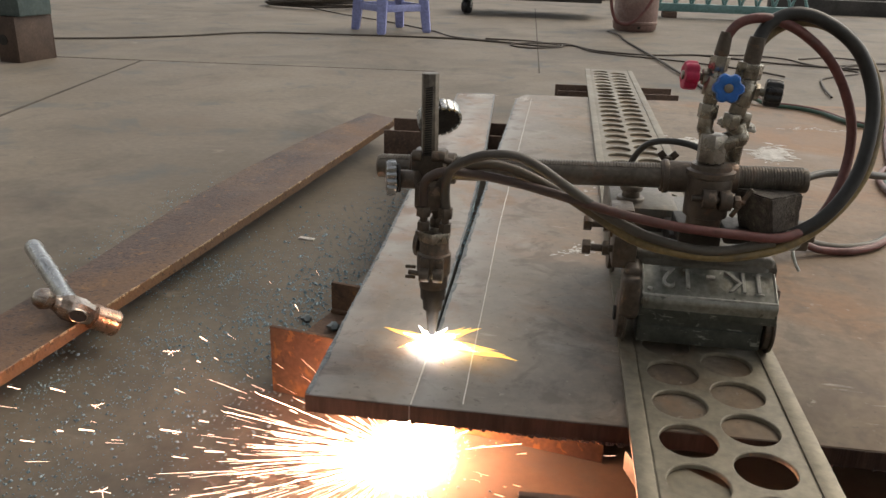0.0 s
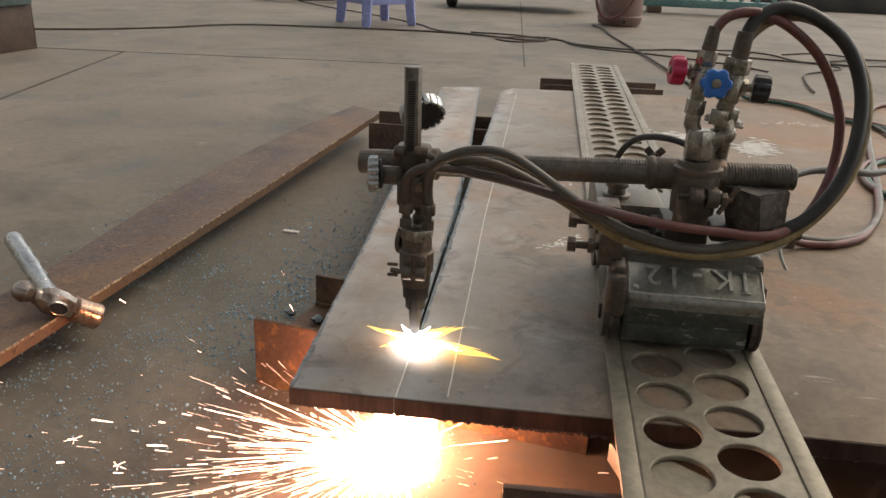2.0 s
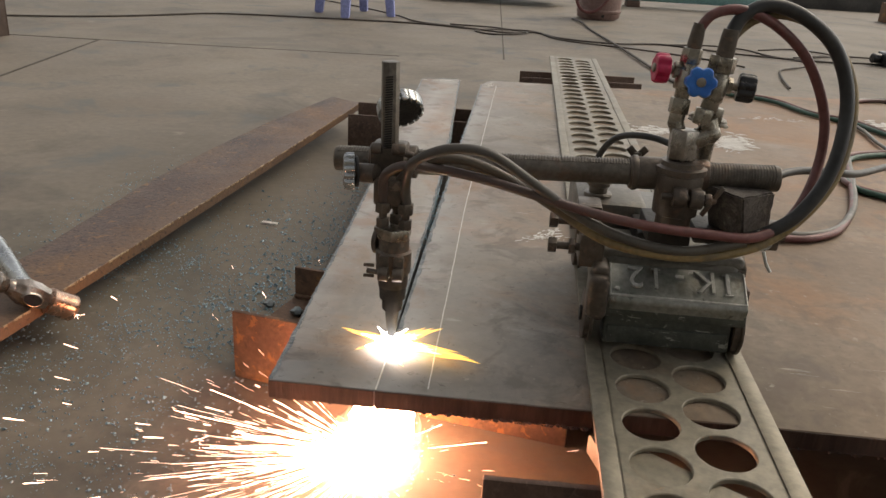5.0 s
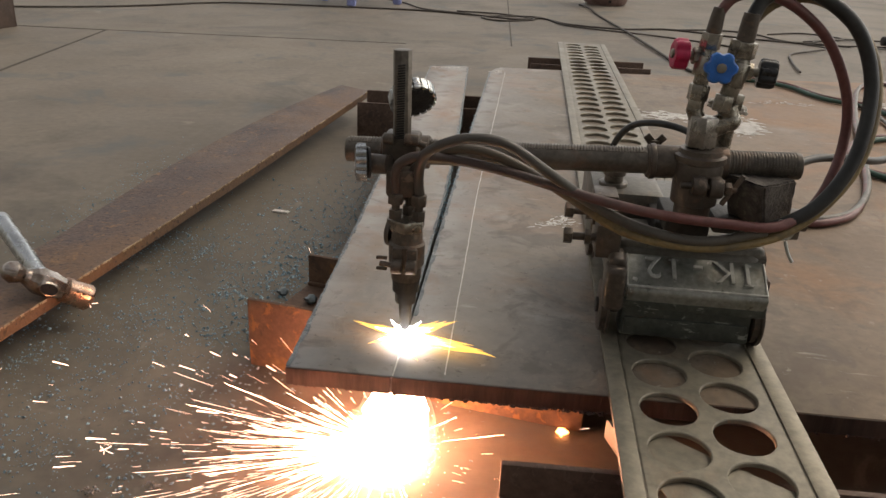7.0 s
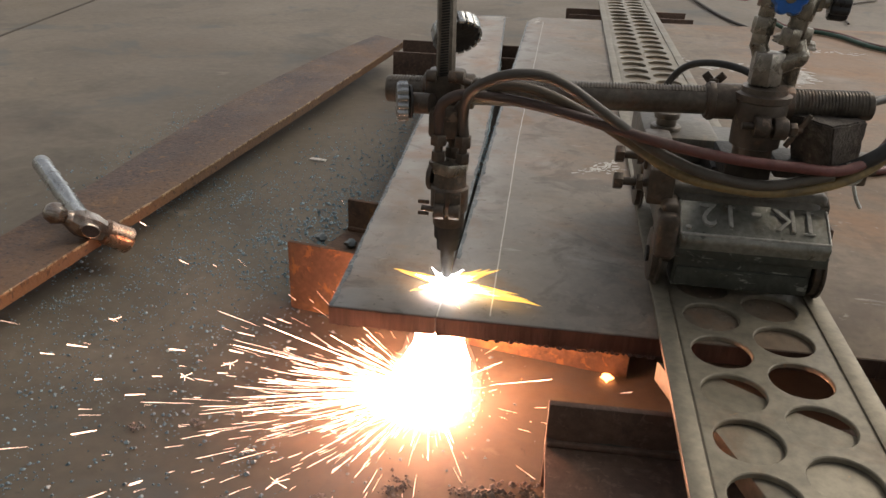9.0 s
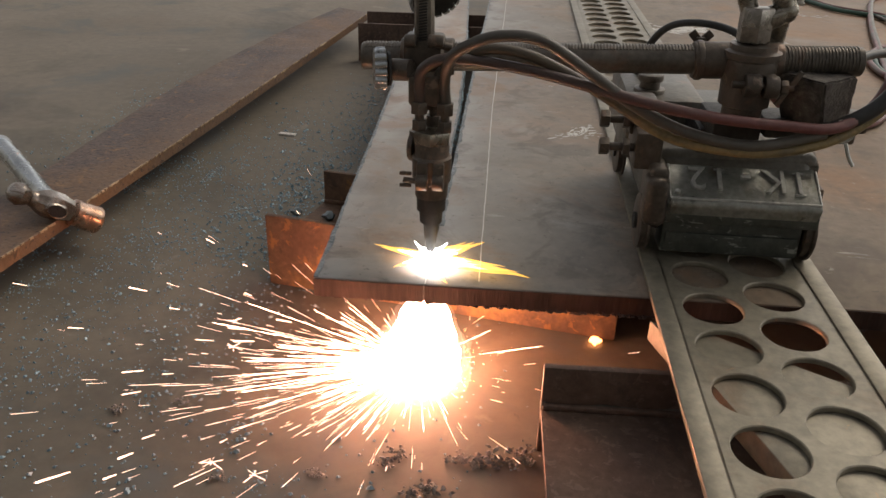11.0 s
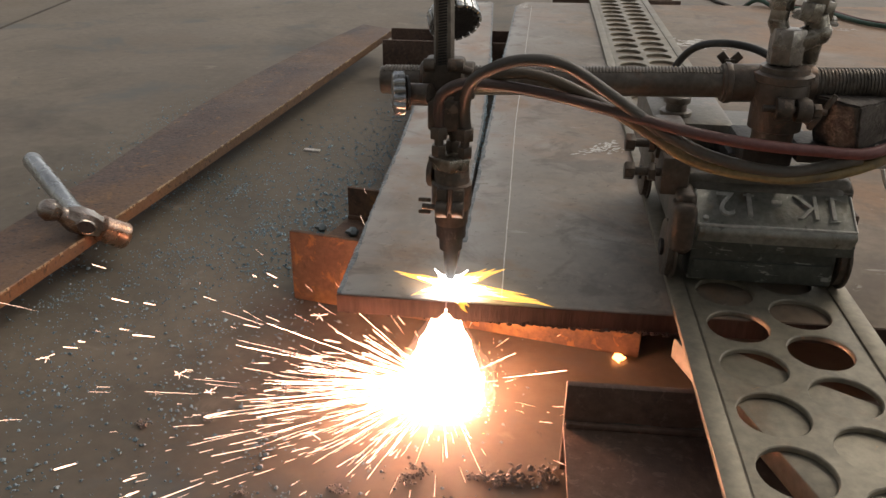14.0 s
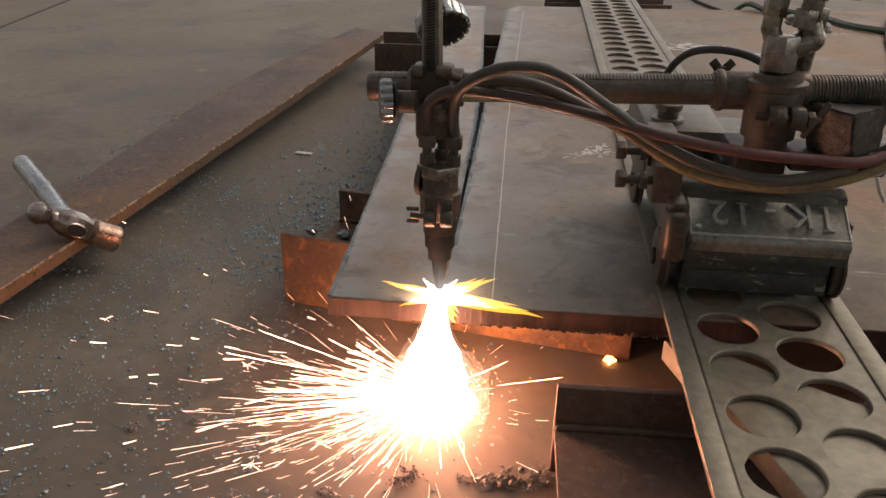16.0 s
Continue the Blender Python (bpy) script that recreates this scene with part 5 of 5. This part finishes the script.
# The steep tongue at 100 degrees copies a ray of that glare.
for ang, length, r, rise in ((-14, 0.112, 0.0120, 0.02), (40, 0.070, 0.0100, 0.04), (100, 0.040, 0.0070, 0.9), (166, 0.066, 0.0085, 0.03), (222, 0.046, 0.0080, 0.02), (-62, 0.060, 0.0110, 0.02)):
    d = Vector((math.cos(radians(ang)), math.sin(radians(ang)), rise)).normalized()
    piece("flame_tongue", lambda b: tongue(b, d, length, r), FLAME, tip, "yellow flame tongue")
    piece("flame_tongue", lambda b: tongue(b, d, length * 0.58, r * 0.75), FLAMEHOT, tip, "pale inner flame tongue")


def dust(b, centre, size, n, seed, rmin, rmax):
    """Fine glowing grains thinning outward: droplets, and a soft painted edge to the glow."""
    r = random.Random(seed)
    rows = []
    for k in range(n):
        u = Vector((r.gauss(0, 1), r.gauss(0, 1), r.gauss(0, 1))).normalized() * (0.75 + abs(r.gauss(0, 0.42)))
        rows.append((centre[0] + u.x * size[0], centre[1] + u.y * size[1], max(0.003, centre[2] + u.z * size[2]), r.uniform(rmin, rmax)))
    grains(b, rows, seed)


# Spatter grains that also paint a fading glow about the fire.
tagged(piece("glow_dust", lambda b: dust(b, FC, (0.052, 0.052, 0.037), 420, 5, 0.0003, 0.0009), SPARK, fire, smooth=0), kind="stuff")
tagged(piece("glow_dust", lambda b: dust(b, FC, (0.060, 0.060, 0.042), 160, 6, 0.0003, 0.0006), EMBER, fire, smooth=0), kind="stuff")

# ---- things at the back ----
stool = empty("plastic_stool", "lavender-blue plastic stool standing on the floor", "stool")
SC = Vector((-1.283, 4.87, 0))
feet = [(-1.531, 4.861), (-1.289, 4.600), (-1.030, 4.865), (-1.272, 5.130)]
tops = [SC.xy + (Vector(f) - SC.xy) * 0.80 for f in feet]
for f, tq in zip(feet, tops):
    bm = bmesh.new()
    tmp = bmesh.new()
    bmesh.ops.create_cube(tmp, size=1)
    for v in tmp.verts:
        top = v.co.z > 0
        c = tq if top else Vector(f)
        w = 0.075 if top else 0.052
        v.co = Vector((c[0] + v.co.x * w, c[1] + v.co.y * w, 0.42 if top else 0))
    bmesh.ops.bevel(tmp, geom=tmp.edges[:], offset=0.006, segments=2, affect='EDGES')
    merge(bm, tmp)
    part("leg", bm, STOOL, stool)
for i in range(4):
    a, b_ = Vector((*feet[i], 0)), Vector((*feet[(i + 1) % 4], 0))
    a, b_ = a.lerp(Vector((*tops[i], 0)), 0.4), b_.lerp(Vector((*tops[(i + 1) % 4], 0)), 0.4)
    dd = (b_ - a)
    m = Matrix.Translation((a + b_) / 2) @ Matrix.Rotation(math.atan2(dd.y, dd.x), 4, 'Z')
    bm = bmesh.new()
    box(bm, -dd.length / 2, dd.length / 2, -0.008, 0.008, 0.14, 0.185, 0.004, m)
    part("stretcher", bm, STOOL, stool)
    bm = bmesh.new()
    box(bm, -dd.length / 2, dd.length / 2, -0.01, 0.01, 0.33, 0.42, 0.004, m)
    part("apron", bm, STOOL, stool)
bm = bmesh.new()
box(bm, -0.19, 0.19, -0.19, 0.19, 0.42, 0.45, 0.012, Matrix.Translation(SC) @ Matrix.Rotation(radians(45), 4, 'Z'))
part("seat", bm, STOOL, stool)

tubeblock = empty("square_tube_offcut", "rusty brown square steel tube offcut standing on the floor", "steel offcut")
TM = Matrix.Translation((-2.602, 2.825, 0)) @ Matrix.Rotation(radians(-9), 4, 'Z')
bm = bmesh.new()
for ext in ((-0.058, 0.058, -0.115, -0.107), (-0.058, 0.058, 0.107, 0.115), (-0.058, -0.050, -0.107, 0.107), (0.050, 0.058, -0.107, 0.107)):
    box(bm, *ext, 0, 0.205, 0.002, TM)
part("wall", bm, DARKBROWN, tubeblock)
# Dark disc in place of the shade inside a drilled hole.
bm = bmesh.new()
cyl(bm, TM @ Vector((-0.02, -0.1175, 0.10)), TM @ Vector((-0.02, -0.112, 0.10)), 0.024, seg=20)
part("hole", bm, BLACKIRON, tubeblock, "dark disc for the shaded drilled hole")
bm = bmesh.new()
box(bm, -0.045, 0.08, -0.10, 0.10, 0.2055, 0.40, 0.008, TM)
tagged(part("steel_box_section", bm, DARKTEAL), "dark teal steel section resting on the tube offcut", "steel section")

keg = empty("steel_keg", "faded red steel cylinder standing on the floor", "gas cylinder")
piece("shell", lambda b: lathe(b, [(0.012, 0.152), (0.02, 0.159), (0.05, 0.162), (0.055, 0.167), (0.07, 0.167), (0.075, 0.162), (0.55, 0.162), (0.62, 0.12), (0.66, 0.06)], (0.425, 5.69, 0), (0, 0, 1), 32), PINK, keg)
piece("foot_ring", lambda b: lathe(b, [(0, 0.136), (0.02, 0.136)], (0.425, 5.69, 0), (0, 0, 1), 32), PINK, keg)
# No opening here: a black disc gives the drain hole its shade.
piece("drain_hole_disc", lambda b: cyl(b, (0.445, 5.526, 0.035), (0.445, 5.54, 0.035), 0.011, seg=14), BLACKIRON, keg)
piece("coiled_hose", lambda b: tube(b, [(0.20, 5.50, 0.35), (0.25, 5.49, 0.12), (0.33, 5.50, 0.06), (0.42, 5.49, 0.10), (0.52, 5.50, 0.25), (0.55, 5.51, 0.40)], 0.012, 8, 6), HOSE_RED, keg)

truss = empty("truss_girder", "teal painted steel lattice girder lying at the back", "girder")
for z0, z1 in ((0.055, 0.125), (0.32, 0.38)):
    piece("chord", lambda b: box(b, 0.70, 2.05, 7.15, 7.25, z0, z1, 0.006), TEAL, truss)
for k in range(9):
    x = 0.75 + k * 0.145
    piece("lattice_bar", lambda b: tube(b, [(x, 7.2, 0.12), (x + 0.0725, 7.2, 0.325), (x + 0.145, 7.2, 0.12)], 0.016, 8, 1), TEAL, truss)
for x in (0.85, 1.85):
    bm = bmesh.new()
    box(bm, x - 0.06, x + 0.06, 7.1, 7.3, 0, 0.0545, 0.004)
    tagged(part("timber_packer", bm, DARKRUST), "dark packer under the girder", "packer")
for x0, x1, y, z1, name in ((-1.7, 0.35, 9.3, 0.16, "steel_stock"), (2.0, 5.4, 8.4, 0.15, "steel_stock")):
    st = empty(name, "dark stack of steel sections on the floor", "steel stock", "steel stock at the back")
    for k in range(3):
        piece("section", lambda b: box(b, x0 + 0.05 * k, x1 + 0.08 * k, y + k * 0.13, y + k * 0.13 + 0.11, 0, z1 + 0.02 * k, 0.006), DARKSTEEL, st)
cast = empty("castor", "black trolley castor wheel", "castor")
piece("tyre", lambda b: cyl(b, (-0.99, 6.62, 0.065), (-0.94, 6.60, 0.065), 0.065, seg=28, bevel=0.008), BLACK, cast)
piece("fork", lambda b: (box(b, -1.005, -0.925, 6.58, 6.66, 0.12, 0.135, 0.003), box(b, -1.003, -0.996, 6.59, 6.63, 0.05, 0.125, 0.002), box(b, -0.934, -0.927, 6.59, 6.63, 0.05, 0.125, 0.002)), CHROME, cast)
trol = empty("trolley", "dark steel trolley frame", "trolley")
piece("frame", lambda b: box(b, -1.02, 0.2, 6.5, 7.2, 0.136, 0.19, 0.006), DARKSTEEL, trol)
bx = empty("wooden_block", "brown block standing on the floor", "block")
piece("block", lambda b: box(b, 3.08, 3.4, 7.0, 7.25, 0, 0.17, 0.006), RUST, bx)

CABLES = (
    ("power_cable", CABLE, 0.0055, "long dark cable lying across the floor", [(-5.0, 2.9), (-3.6, 3.3), (-2.8, 3.615), (-2.4, 3.95), (-2.05, 4.296), (-1.5, 4.42), (-0.811, 4.524), (-0.45, 4.40), (-0.224, 4.305), (-0.05, 4.45), (0.1, 4.20), (0.4, 4.11), (0.7, 4.25), (1.1, 4.0), (1.6, 3.9)]),
    ("power_cable", CABLE, 0.0047, "dark cable looping over the floor", [(-0.6, 4.62), (-0.3, 4.55), (-0.1, 4.36), (-0.3, 4.22), (-0.42, 4.32), (-0.25, 4.48), (-0.05, 4.487), (0.11, 4.12), (0.534, 3.914), (0.858, 3.72), (1.0, 3.5)]),
    ("power_cable", CABLE, 0.0047, "dark cable from the coil past the stool", [(-2.3, 6.4), (-1.9, 5.9), (-1.4, 5.4), (-1.0, 4.95), (-0.811, 4.60), (-0.5, 4.46)]),
    ("gas_hose", CABLE, 0.0065, "dark hose running from the red cylinder", [(0.225, 5.50), (0.255, 5.36), (0.29, 5.15), (0.316, 4.815), (0.419, 3.989), (0.479, 3.465), (0.55, 2.9), (0.65, 2.5)]),
)
for name, material, r, label, pts in CABLES:
    bm = bmesh.new()
    tube(bm, [(x, y, r + 0.004 * abs(math.sin(i * 2.1))) for i, (x, y) in enumerate(pts)], r, 8, 8)
    tagged(part(name, bm, material, None, smooth=60), label, "cable")
bm = bmesh.new()
tube(bm, [(-2.35 + (0.42 + 0.04 * math.sin(k * 1.7)) * math.cos(k * 0.62), 6.6 + (0.3 + 0.03 * math.cos(k * 2.3)) * math.sin(k * 0.62), 0.012 + 0.0016 * k) for k in range(52)], 0.011, 7, 4)
tagged(part("cable_coil", bm, CABLE, None, smooth=60), "untidy coil of dark cable on the floor", "cable")
for name, material, r, label, pts in (
    ("fuel_supply_hose", HOSE_RED, 0.0062, "dusty red gas hose snaking over the plate", [(0.17, 0.42, 0.25), (0.26, 0.53, 0.17), (0.32, 0.565, 0.135), (0.354, 0.575, 0.1275), (0.391, 0.584, 0.1275), (0.445, 0.626, 0.1275), (0.492, 0.702, 0.1275), (0.536, 0.801, 0.1275), (0.596, 0.982, 0.1275), (0.673, 1.236, 0.1275), (0.782, 1.572, 0.1275), (0.923, 1.922, 0.1275), (1.051, 2.022, 0.1275), (1.153, 1.972, 0.1275), (1.196, 1.852, 0.1275)]),
    ("oxygen_supply_hose", HOSE_GREY, 0.0066, "grey gas hose beside the red one over the plate", [(0.17, 0.40, 0.255), (0.27, 0.55, 0.165), (0.325, 0.59, 0.135), (0.364, 0.595, 0.1277), (0.401, 0.604, 0.1277), (0.455, 0.646, 0.1277), (0.502, 0.722, 0.1277), (0.546, 0.821, 0.1277), (0.606, 1.002, 0.1277), (0.683, 1.256, 0.1277), (0.792, 1.592, 0.1277), (0.933, 1.942, 0.1277), (1.061, 2.042, 0.1277), (1.163, 1.992, 0.1277), (1.206, 1.872, 0.1277)]),
    ("fuel_supply_hose", HOSE_RED, 0.0062, "dusty red gas hose across the far plate", [(0.47, 2.20, 0.03), (0.52, 2.05, 0.13), (0.566, 1.975, 0.1275), (0.645, 1.941, 0.1275), (0.701, 1.872, 0.1275), (0.748, 1.728, 0.1275), (0.831, 1.644, 0.1275), (0.859, 1.565, 0.1275), (0.884, 1.483, 0.1275), (0.956, 1.220, 0.1275), (1.306, 1.020, 0.1275)]),
    ("oxygen_supply_hose", HOSE_GREEN, 0.0062, "green gas hose across the far plate", [(0.46, 2.16, 0.03), (0.51, 2.02, 0.13), (0.556, 1.941, 0.1277), (0.635, 1.907, 0.1277), (0.691, 1.838, 0.1277), (0.738, 1.694, 0.1277), (0.821, 1.610, 0.1277), (0.849, 1.531, 0.1277), (0.874, 1.449, 0.1277), (0.946, 1.186, 0.1277), (1.296, 0.986, 0.1277)]),
    ("fuel_supply_hose", HOSE_RED, 0.0062, "dusty red gas hose doubling back on the plate", [(1.200, 1.412, 0.1275), (0.950, 1.332, 0.1275), (0.798, 1.277, 0.1275), (0.731, 1.251, 0.1275), (0.675, 1.212, 0.1275), (0.622, 1.135, 0.1275), (0.590, 1.046, 0.1275), (0.581, 0.948, 0.1275), (0.608, 0.907, 0.1275), (0.639, 0.881, 0.1275), (0.750, 0.792, 0.1275), (1.000, 0.672, 0.1275)]),
    ("oxygen_supply_hose", HOSE_GREEN, 0.0062, "green gas hose doubling back on the plate", [(1.204, 1.390, 0.1277), (0.954, 1.310, 0.1277), (0.802, 1.255, 0.1277), (0.735, 1.229, 0.1277), (0.679, 1.190, 0.1277), (0.626, 1.113, 0.1277), (0.594, 1.024, 0.1277), (0.585, 0.926, 0.1277), (0.612, 0.885, 0.1277), (0.643, 0.859, 0.1277), (0.754, 0.770, 0.1277), (1.004, 0.650, 0.1277)]),
    ("oxygen_supply_hose", HOSE_GREY, 0.0048, "thin grey hose end lying on the plate", [(0.790, 1.660, 0.1275), (0.815, 1.609, 0.1275), (0.818, 1.515, 0.1275), (0.802, 1.390, 0.1275), (0.796, 1.279, 0.1275)]),
):
    bm = bmesh.new()
    tube(bm, pts, r, 9, 8)
    tagged(part(name, bm, material, None, smooth=60), label, "hose")

# ---- slag and grit ----
rng = random.Random(4)
rows = []
for cx, cy, sx, sy, n, big in ((-0.492, 0.46, 0.030, 0.10, 300, 0.0034), (-0.52, 0.80, 0.08, 0.14, 300, 0.0030), (-0.66, 0.52, 0.10, 0.12, 420, 0.0022), (-0.62, 0.25, 0.09, 0.10, 420, 0.0022), (-0.55, 0.05, 0.16, 0.12, 320, 0.0024), (-0.68, -0.1, 0.10, 0.12, 420, 0.0024), (-0.95, 0.75, 0.04, 0.2, 300, 0.002), (-0.35, -0.22, 0.18, 0.07, 150, 0.003), (-0.44, 0.6, 0.02, 0.3, 260, 0.0028), (-0.45, 1.1, 0.03, 0.3, 260, 0.0028), (-0.7, 0.0, 0.25, 0.22, 420, 0.0018), (-0.6, 0.6, 0.13, 0.3, 420, 0.0018), *[(-0.62 + 0.3 * math.sin(k * 2.4) * (0.4 + 0.6 * (k % 7) / 7), 0.15 + 0.45 * math.cos(k * 1.7), 0.010 + 0.006 * (k % 4), 0.016 + 0.008 * (k % 3), 22 + 9 * (k % 5), 0.0019 + 0.0003 * (k % 3)) for k in range(38)]):
    for k in range(int(n * 1.8)):
        r = big * 0.88 * min(1.5, math.exp(rng.gauss(-0.55, 0.45)))
        rows.append((rng.gauss(cx, sx), rng.gauss(cy, sy), r * 0.4, r))
bm = bmesh.new()
grains(bm, rows, 7)
tagged(part("slag_grit", bm, SLAG, smooth=0), "scattered blue-grey cutting slag grains on the floor", "slag", kind="stuff")
LUMPS = [(-0.155, -0.118, 0.011), (-0.17, -0.125, 0.009), (-0.14, -0.122, 0.008), (-0.185, -0.12, 0.007), (-0.125, -0.105, 0.009), (-0.115, -0.118, 0.006), (-0.24, -0.125, 0.009), (-0.252, -0.135, 0.007), (-0.205, -0.165, 0.010), (-0.222, -0.17, 0.007), (-0.31, -0.155, 0.007), (-0.35, 0.015, 0.009), (-0.365, 0.02, 0.008), (-0.375, 0.035, 0.006), (-0.355, 0.0, 0.006), (-0.47, -0.07, 0.006), (-0.45, -0.02, 0.005), (-0.53, -0.09, 0.006), (-0.40, -0.17, 0.006)]
for k, (x, y, r) in enumerate(LUMPS):
    bm = bmesh.new()
    grains(bm, [(x + rng.gauss(0, r * 0.75), y + rng.gauss(0, r * 0.5), abs(rng.gauss(0, r * 0.4)) + 0.001, r * rng.uniform(0.13, 0.36)) for q in range(30)], k)
    tagged(part("slag_lump", bm, SLAGDARK, smooth=0), "crusty dark grey lump of cooled slag", "slag lump", "slag lumps")
bm = bmesh.new()
box(bm, -0.017, 0.017, -0.006, 0.006, 0.0, 0.004, 0.0015, Matrix.Translation((-0.588, 0.764, 0)) @ Matrix.Rotation(radians(-8), 4, 'Z'))
tagged(part("chalk_stick", bm, CHALK), "short piece of white marking chalk on the floor", "chalk")
for x, y, z, r in ((-0.474, 0.400, 0.006, 0.009), (-0.396, 0.283, 0.057, 0.009)):
    bm = bmesh.new()
    lumps(bm, [(x, y, z, r)], 3, 2)
    tagged(part("slag_lump", bm, STEELBLUE), "rounded blue-grey slag bead beside the cut", "slag lump", "slag lumps")

ember = empty("hot_droplet", "glowing orange droplet of slag lying by the channel", "slag droplet")
bm = bmesh.new()
lumps(bm, [(0, 0, 0.004, 0.0065), (0.004, 0.002, 0.003, 0.005)], 8, 2)
part("drop", bm, EMBER, ember)
for name, material, r, label, pts in (
    ("power_cable", CABLE, 0.0047, "tangled dark cable on the floor", [(0.70, 4.25), (0.977, 4.328), (1.173, 4.246), (1.27, 4.05), (1.44, 3.806), (1.30, 3.62), (1.177, 3.498), (1.10, 3.2), (1.057, 2.93)]),
    ("power_cable", CABLE, 0.0047, "dark cable running to a plug", [(1.27, 4.30), (1.50, 4.42), (1.674, 4.243), (1.45, 4.05), (1.55, 3.92), (1.702, 3.966), (1.865, 3.997)]),
    ("power_cable", CABLE, 0.0047, "dark cable behind the plug", [(1.40, 4.05), (1.66, 4.22), (1.931, 4.247), (2.4, 4.4)]),
):
    bm = bmesh.new()
    tube(bm, [(x, y, r + 0.004 * abs(math.sin(i * 2.1))) for i, (x, y) in enumerate(pts)], r, 8, 8)
    tagged(part(name, bm, material, None, smooth=60), label, "cable")
plug = empty("plug_socket", "dark plug and socket lying on the floor", "plug")
piece("socket", lambda b: box(b, 1.84, 1.99, 3.93, 4.05, 0, 0.075, 0.012), BLACK, plug)
piece("plug_body", lambda b: cyl(b, (1.79, 3.98, 0.04), (1.85, 3.99, 0.04), 0.026, seg=16, bevel=0.004), BLACK, plug)


# ---- motion ----
SPEED = 0.0082


def motions():
    times = [0, 4, 8, 12, 16]
    for ob in (mach, tip):
        walk(ob, [(t, pose(0, -SPEED * t, 0)) for t in times])
    fire_rows = [(0, -0.002, 0.098), (4, 0.0, 0.078), (8, 0.002, 0.055), (9.2, 0.003, 0.055), (12.5, 0.004, 0.045), (16, 0.010, 0.03)]
    walk(ember, [(0, pose(-0.235, 0.13, 0.0)), (5.4, pose(-0.235, 0.115, 0.0)), (5.55, pose(-0.15, 0.10, 0.03)), (5.75, pose(-0.041, 0.098, 0.0)), (16, pose(-0.041, 0.098, 0.0))])
    for sl, y0 in slivers:
        hit = min(15.4, max(0.3, (0.138 - y0 - 0.006) / SPEED))
        walk(sl, [(0, pose(0, 0, 0)), (hit, pose(0, 0, 0)), (hit + 0.2, pose(0, 0, -0.095)), (16, pose(0, 0, -0.095))])
    walk(fire, [(t, pose(x, y, 0)) for t, x, y in fire_rows])
    walk(core, [(t, pose(0, 0, z)) for t, z in ((0, 0), (13, 0), (14, -0.006), (15.4, -0.008), (16, -0.026))])
    for i, sp in enumerate(sprays):
        rows = []
        for k in range(65):
            t = k * 0.25
            turn = 7 * math.sin(k * 2.3 + i * 2.1)
            c = Matrix.Translation((-0.243, -0.035 + 0.075 - 0.0052 * t, 0.0))
            rows.append((t, c @ pose(0, 0, 0, 0, 0, turn) @ Matrix.Translation((0.012 * math.sin(k * 1.9 + i), 0.012 * math.cos(k * 2.7 + i), 0)) @ Matrix.Translation((0.243, 0.035, 0))))
        walk(sp, rows)

    for sp, a, period, phase, reach in flyers:
        rows = []
        n = 0
        t = -phase * period
        while t < 16:
            for k, f in ((0.0, 0.12), (0.45, 0.62), (0.93, 1.0)):
                if 0 <= t + k * period <= 16:
                    x = reach * f
                    rows.append((t + k * period, pose(-0.243 + x * math.cos(a), 0.01 + x * math.sin(a), 0.012 + 0.12 * f * (1.0 - f), 0, 0, math.degrees(a))))
            t += period
        rows = [(0, rows[0][1])] + rows + [(16, rows[-1][1])]
        walk(sp, rows)


motions()
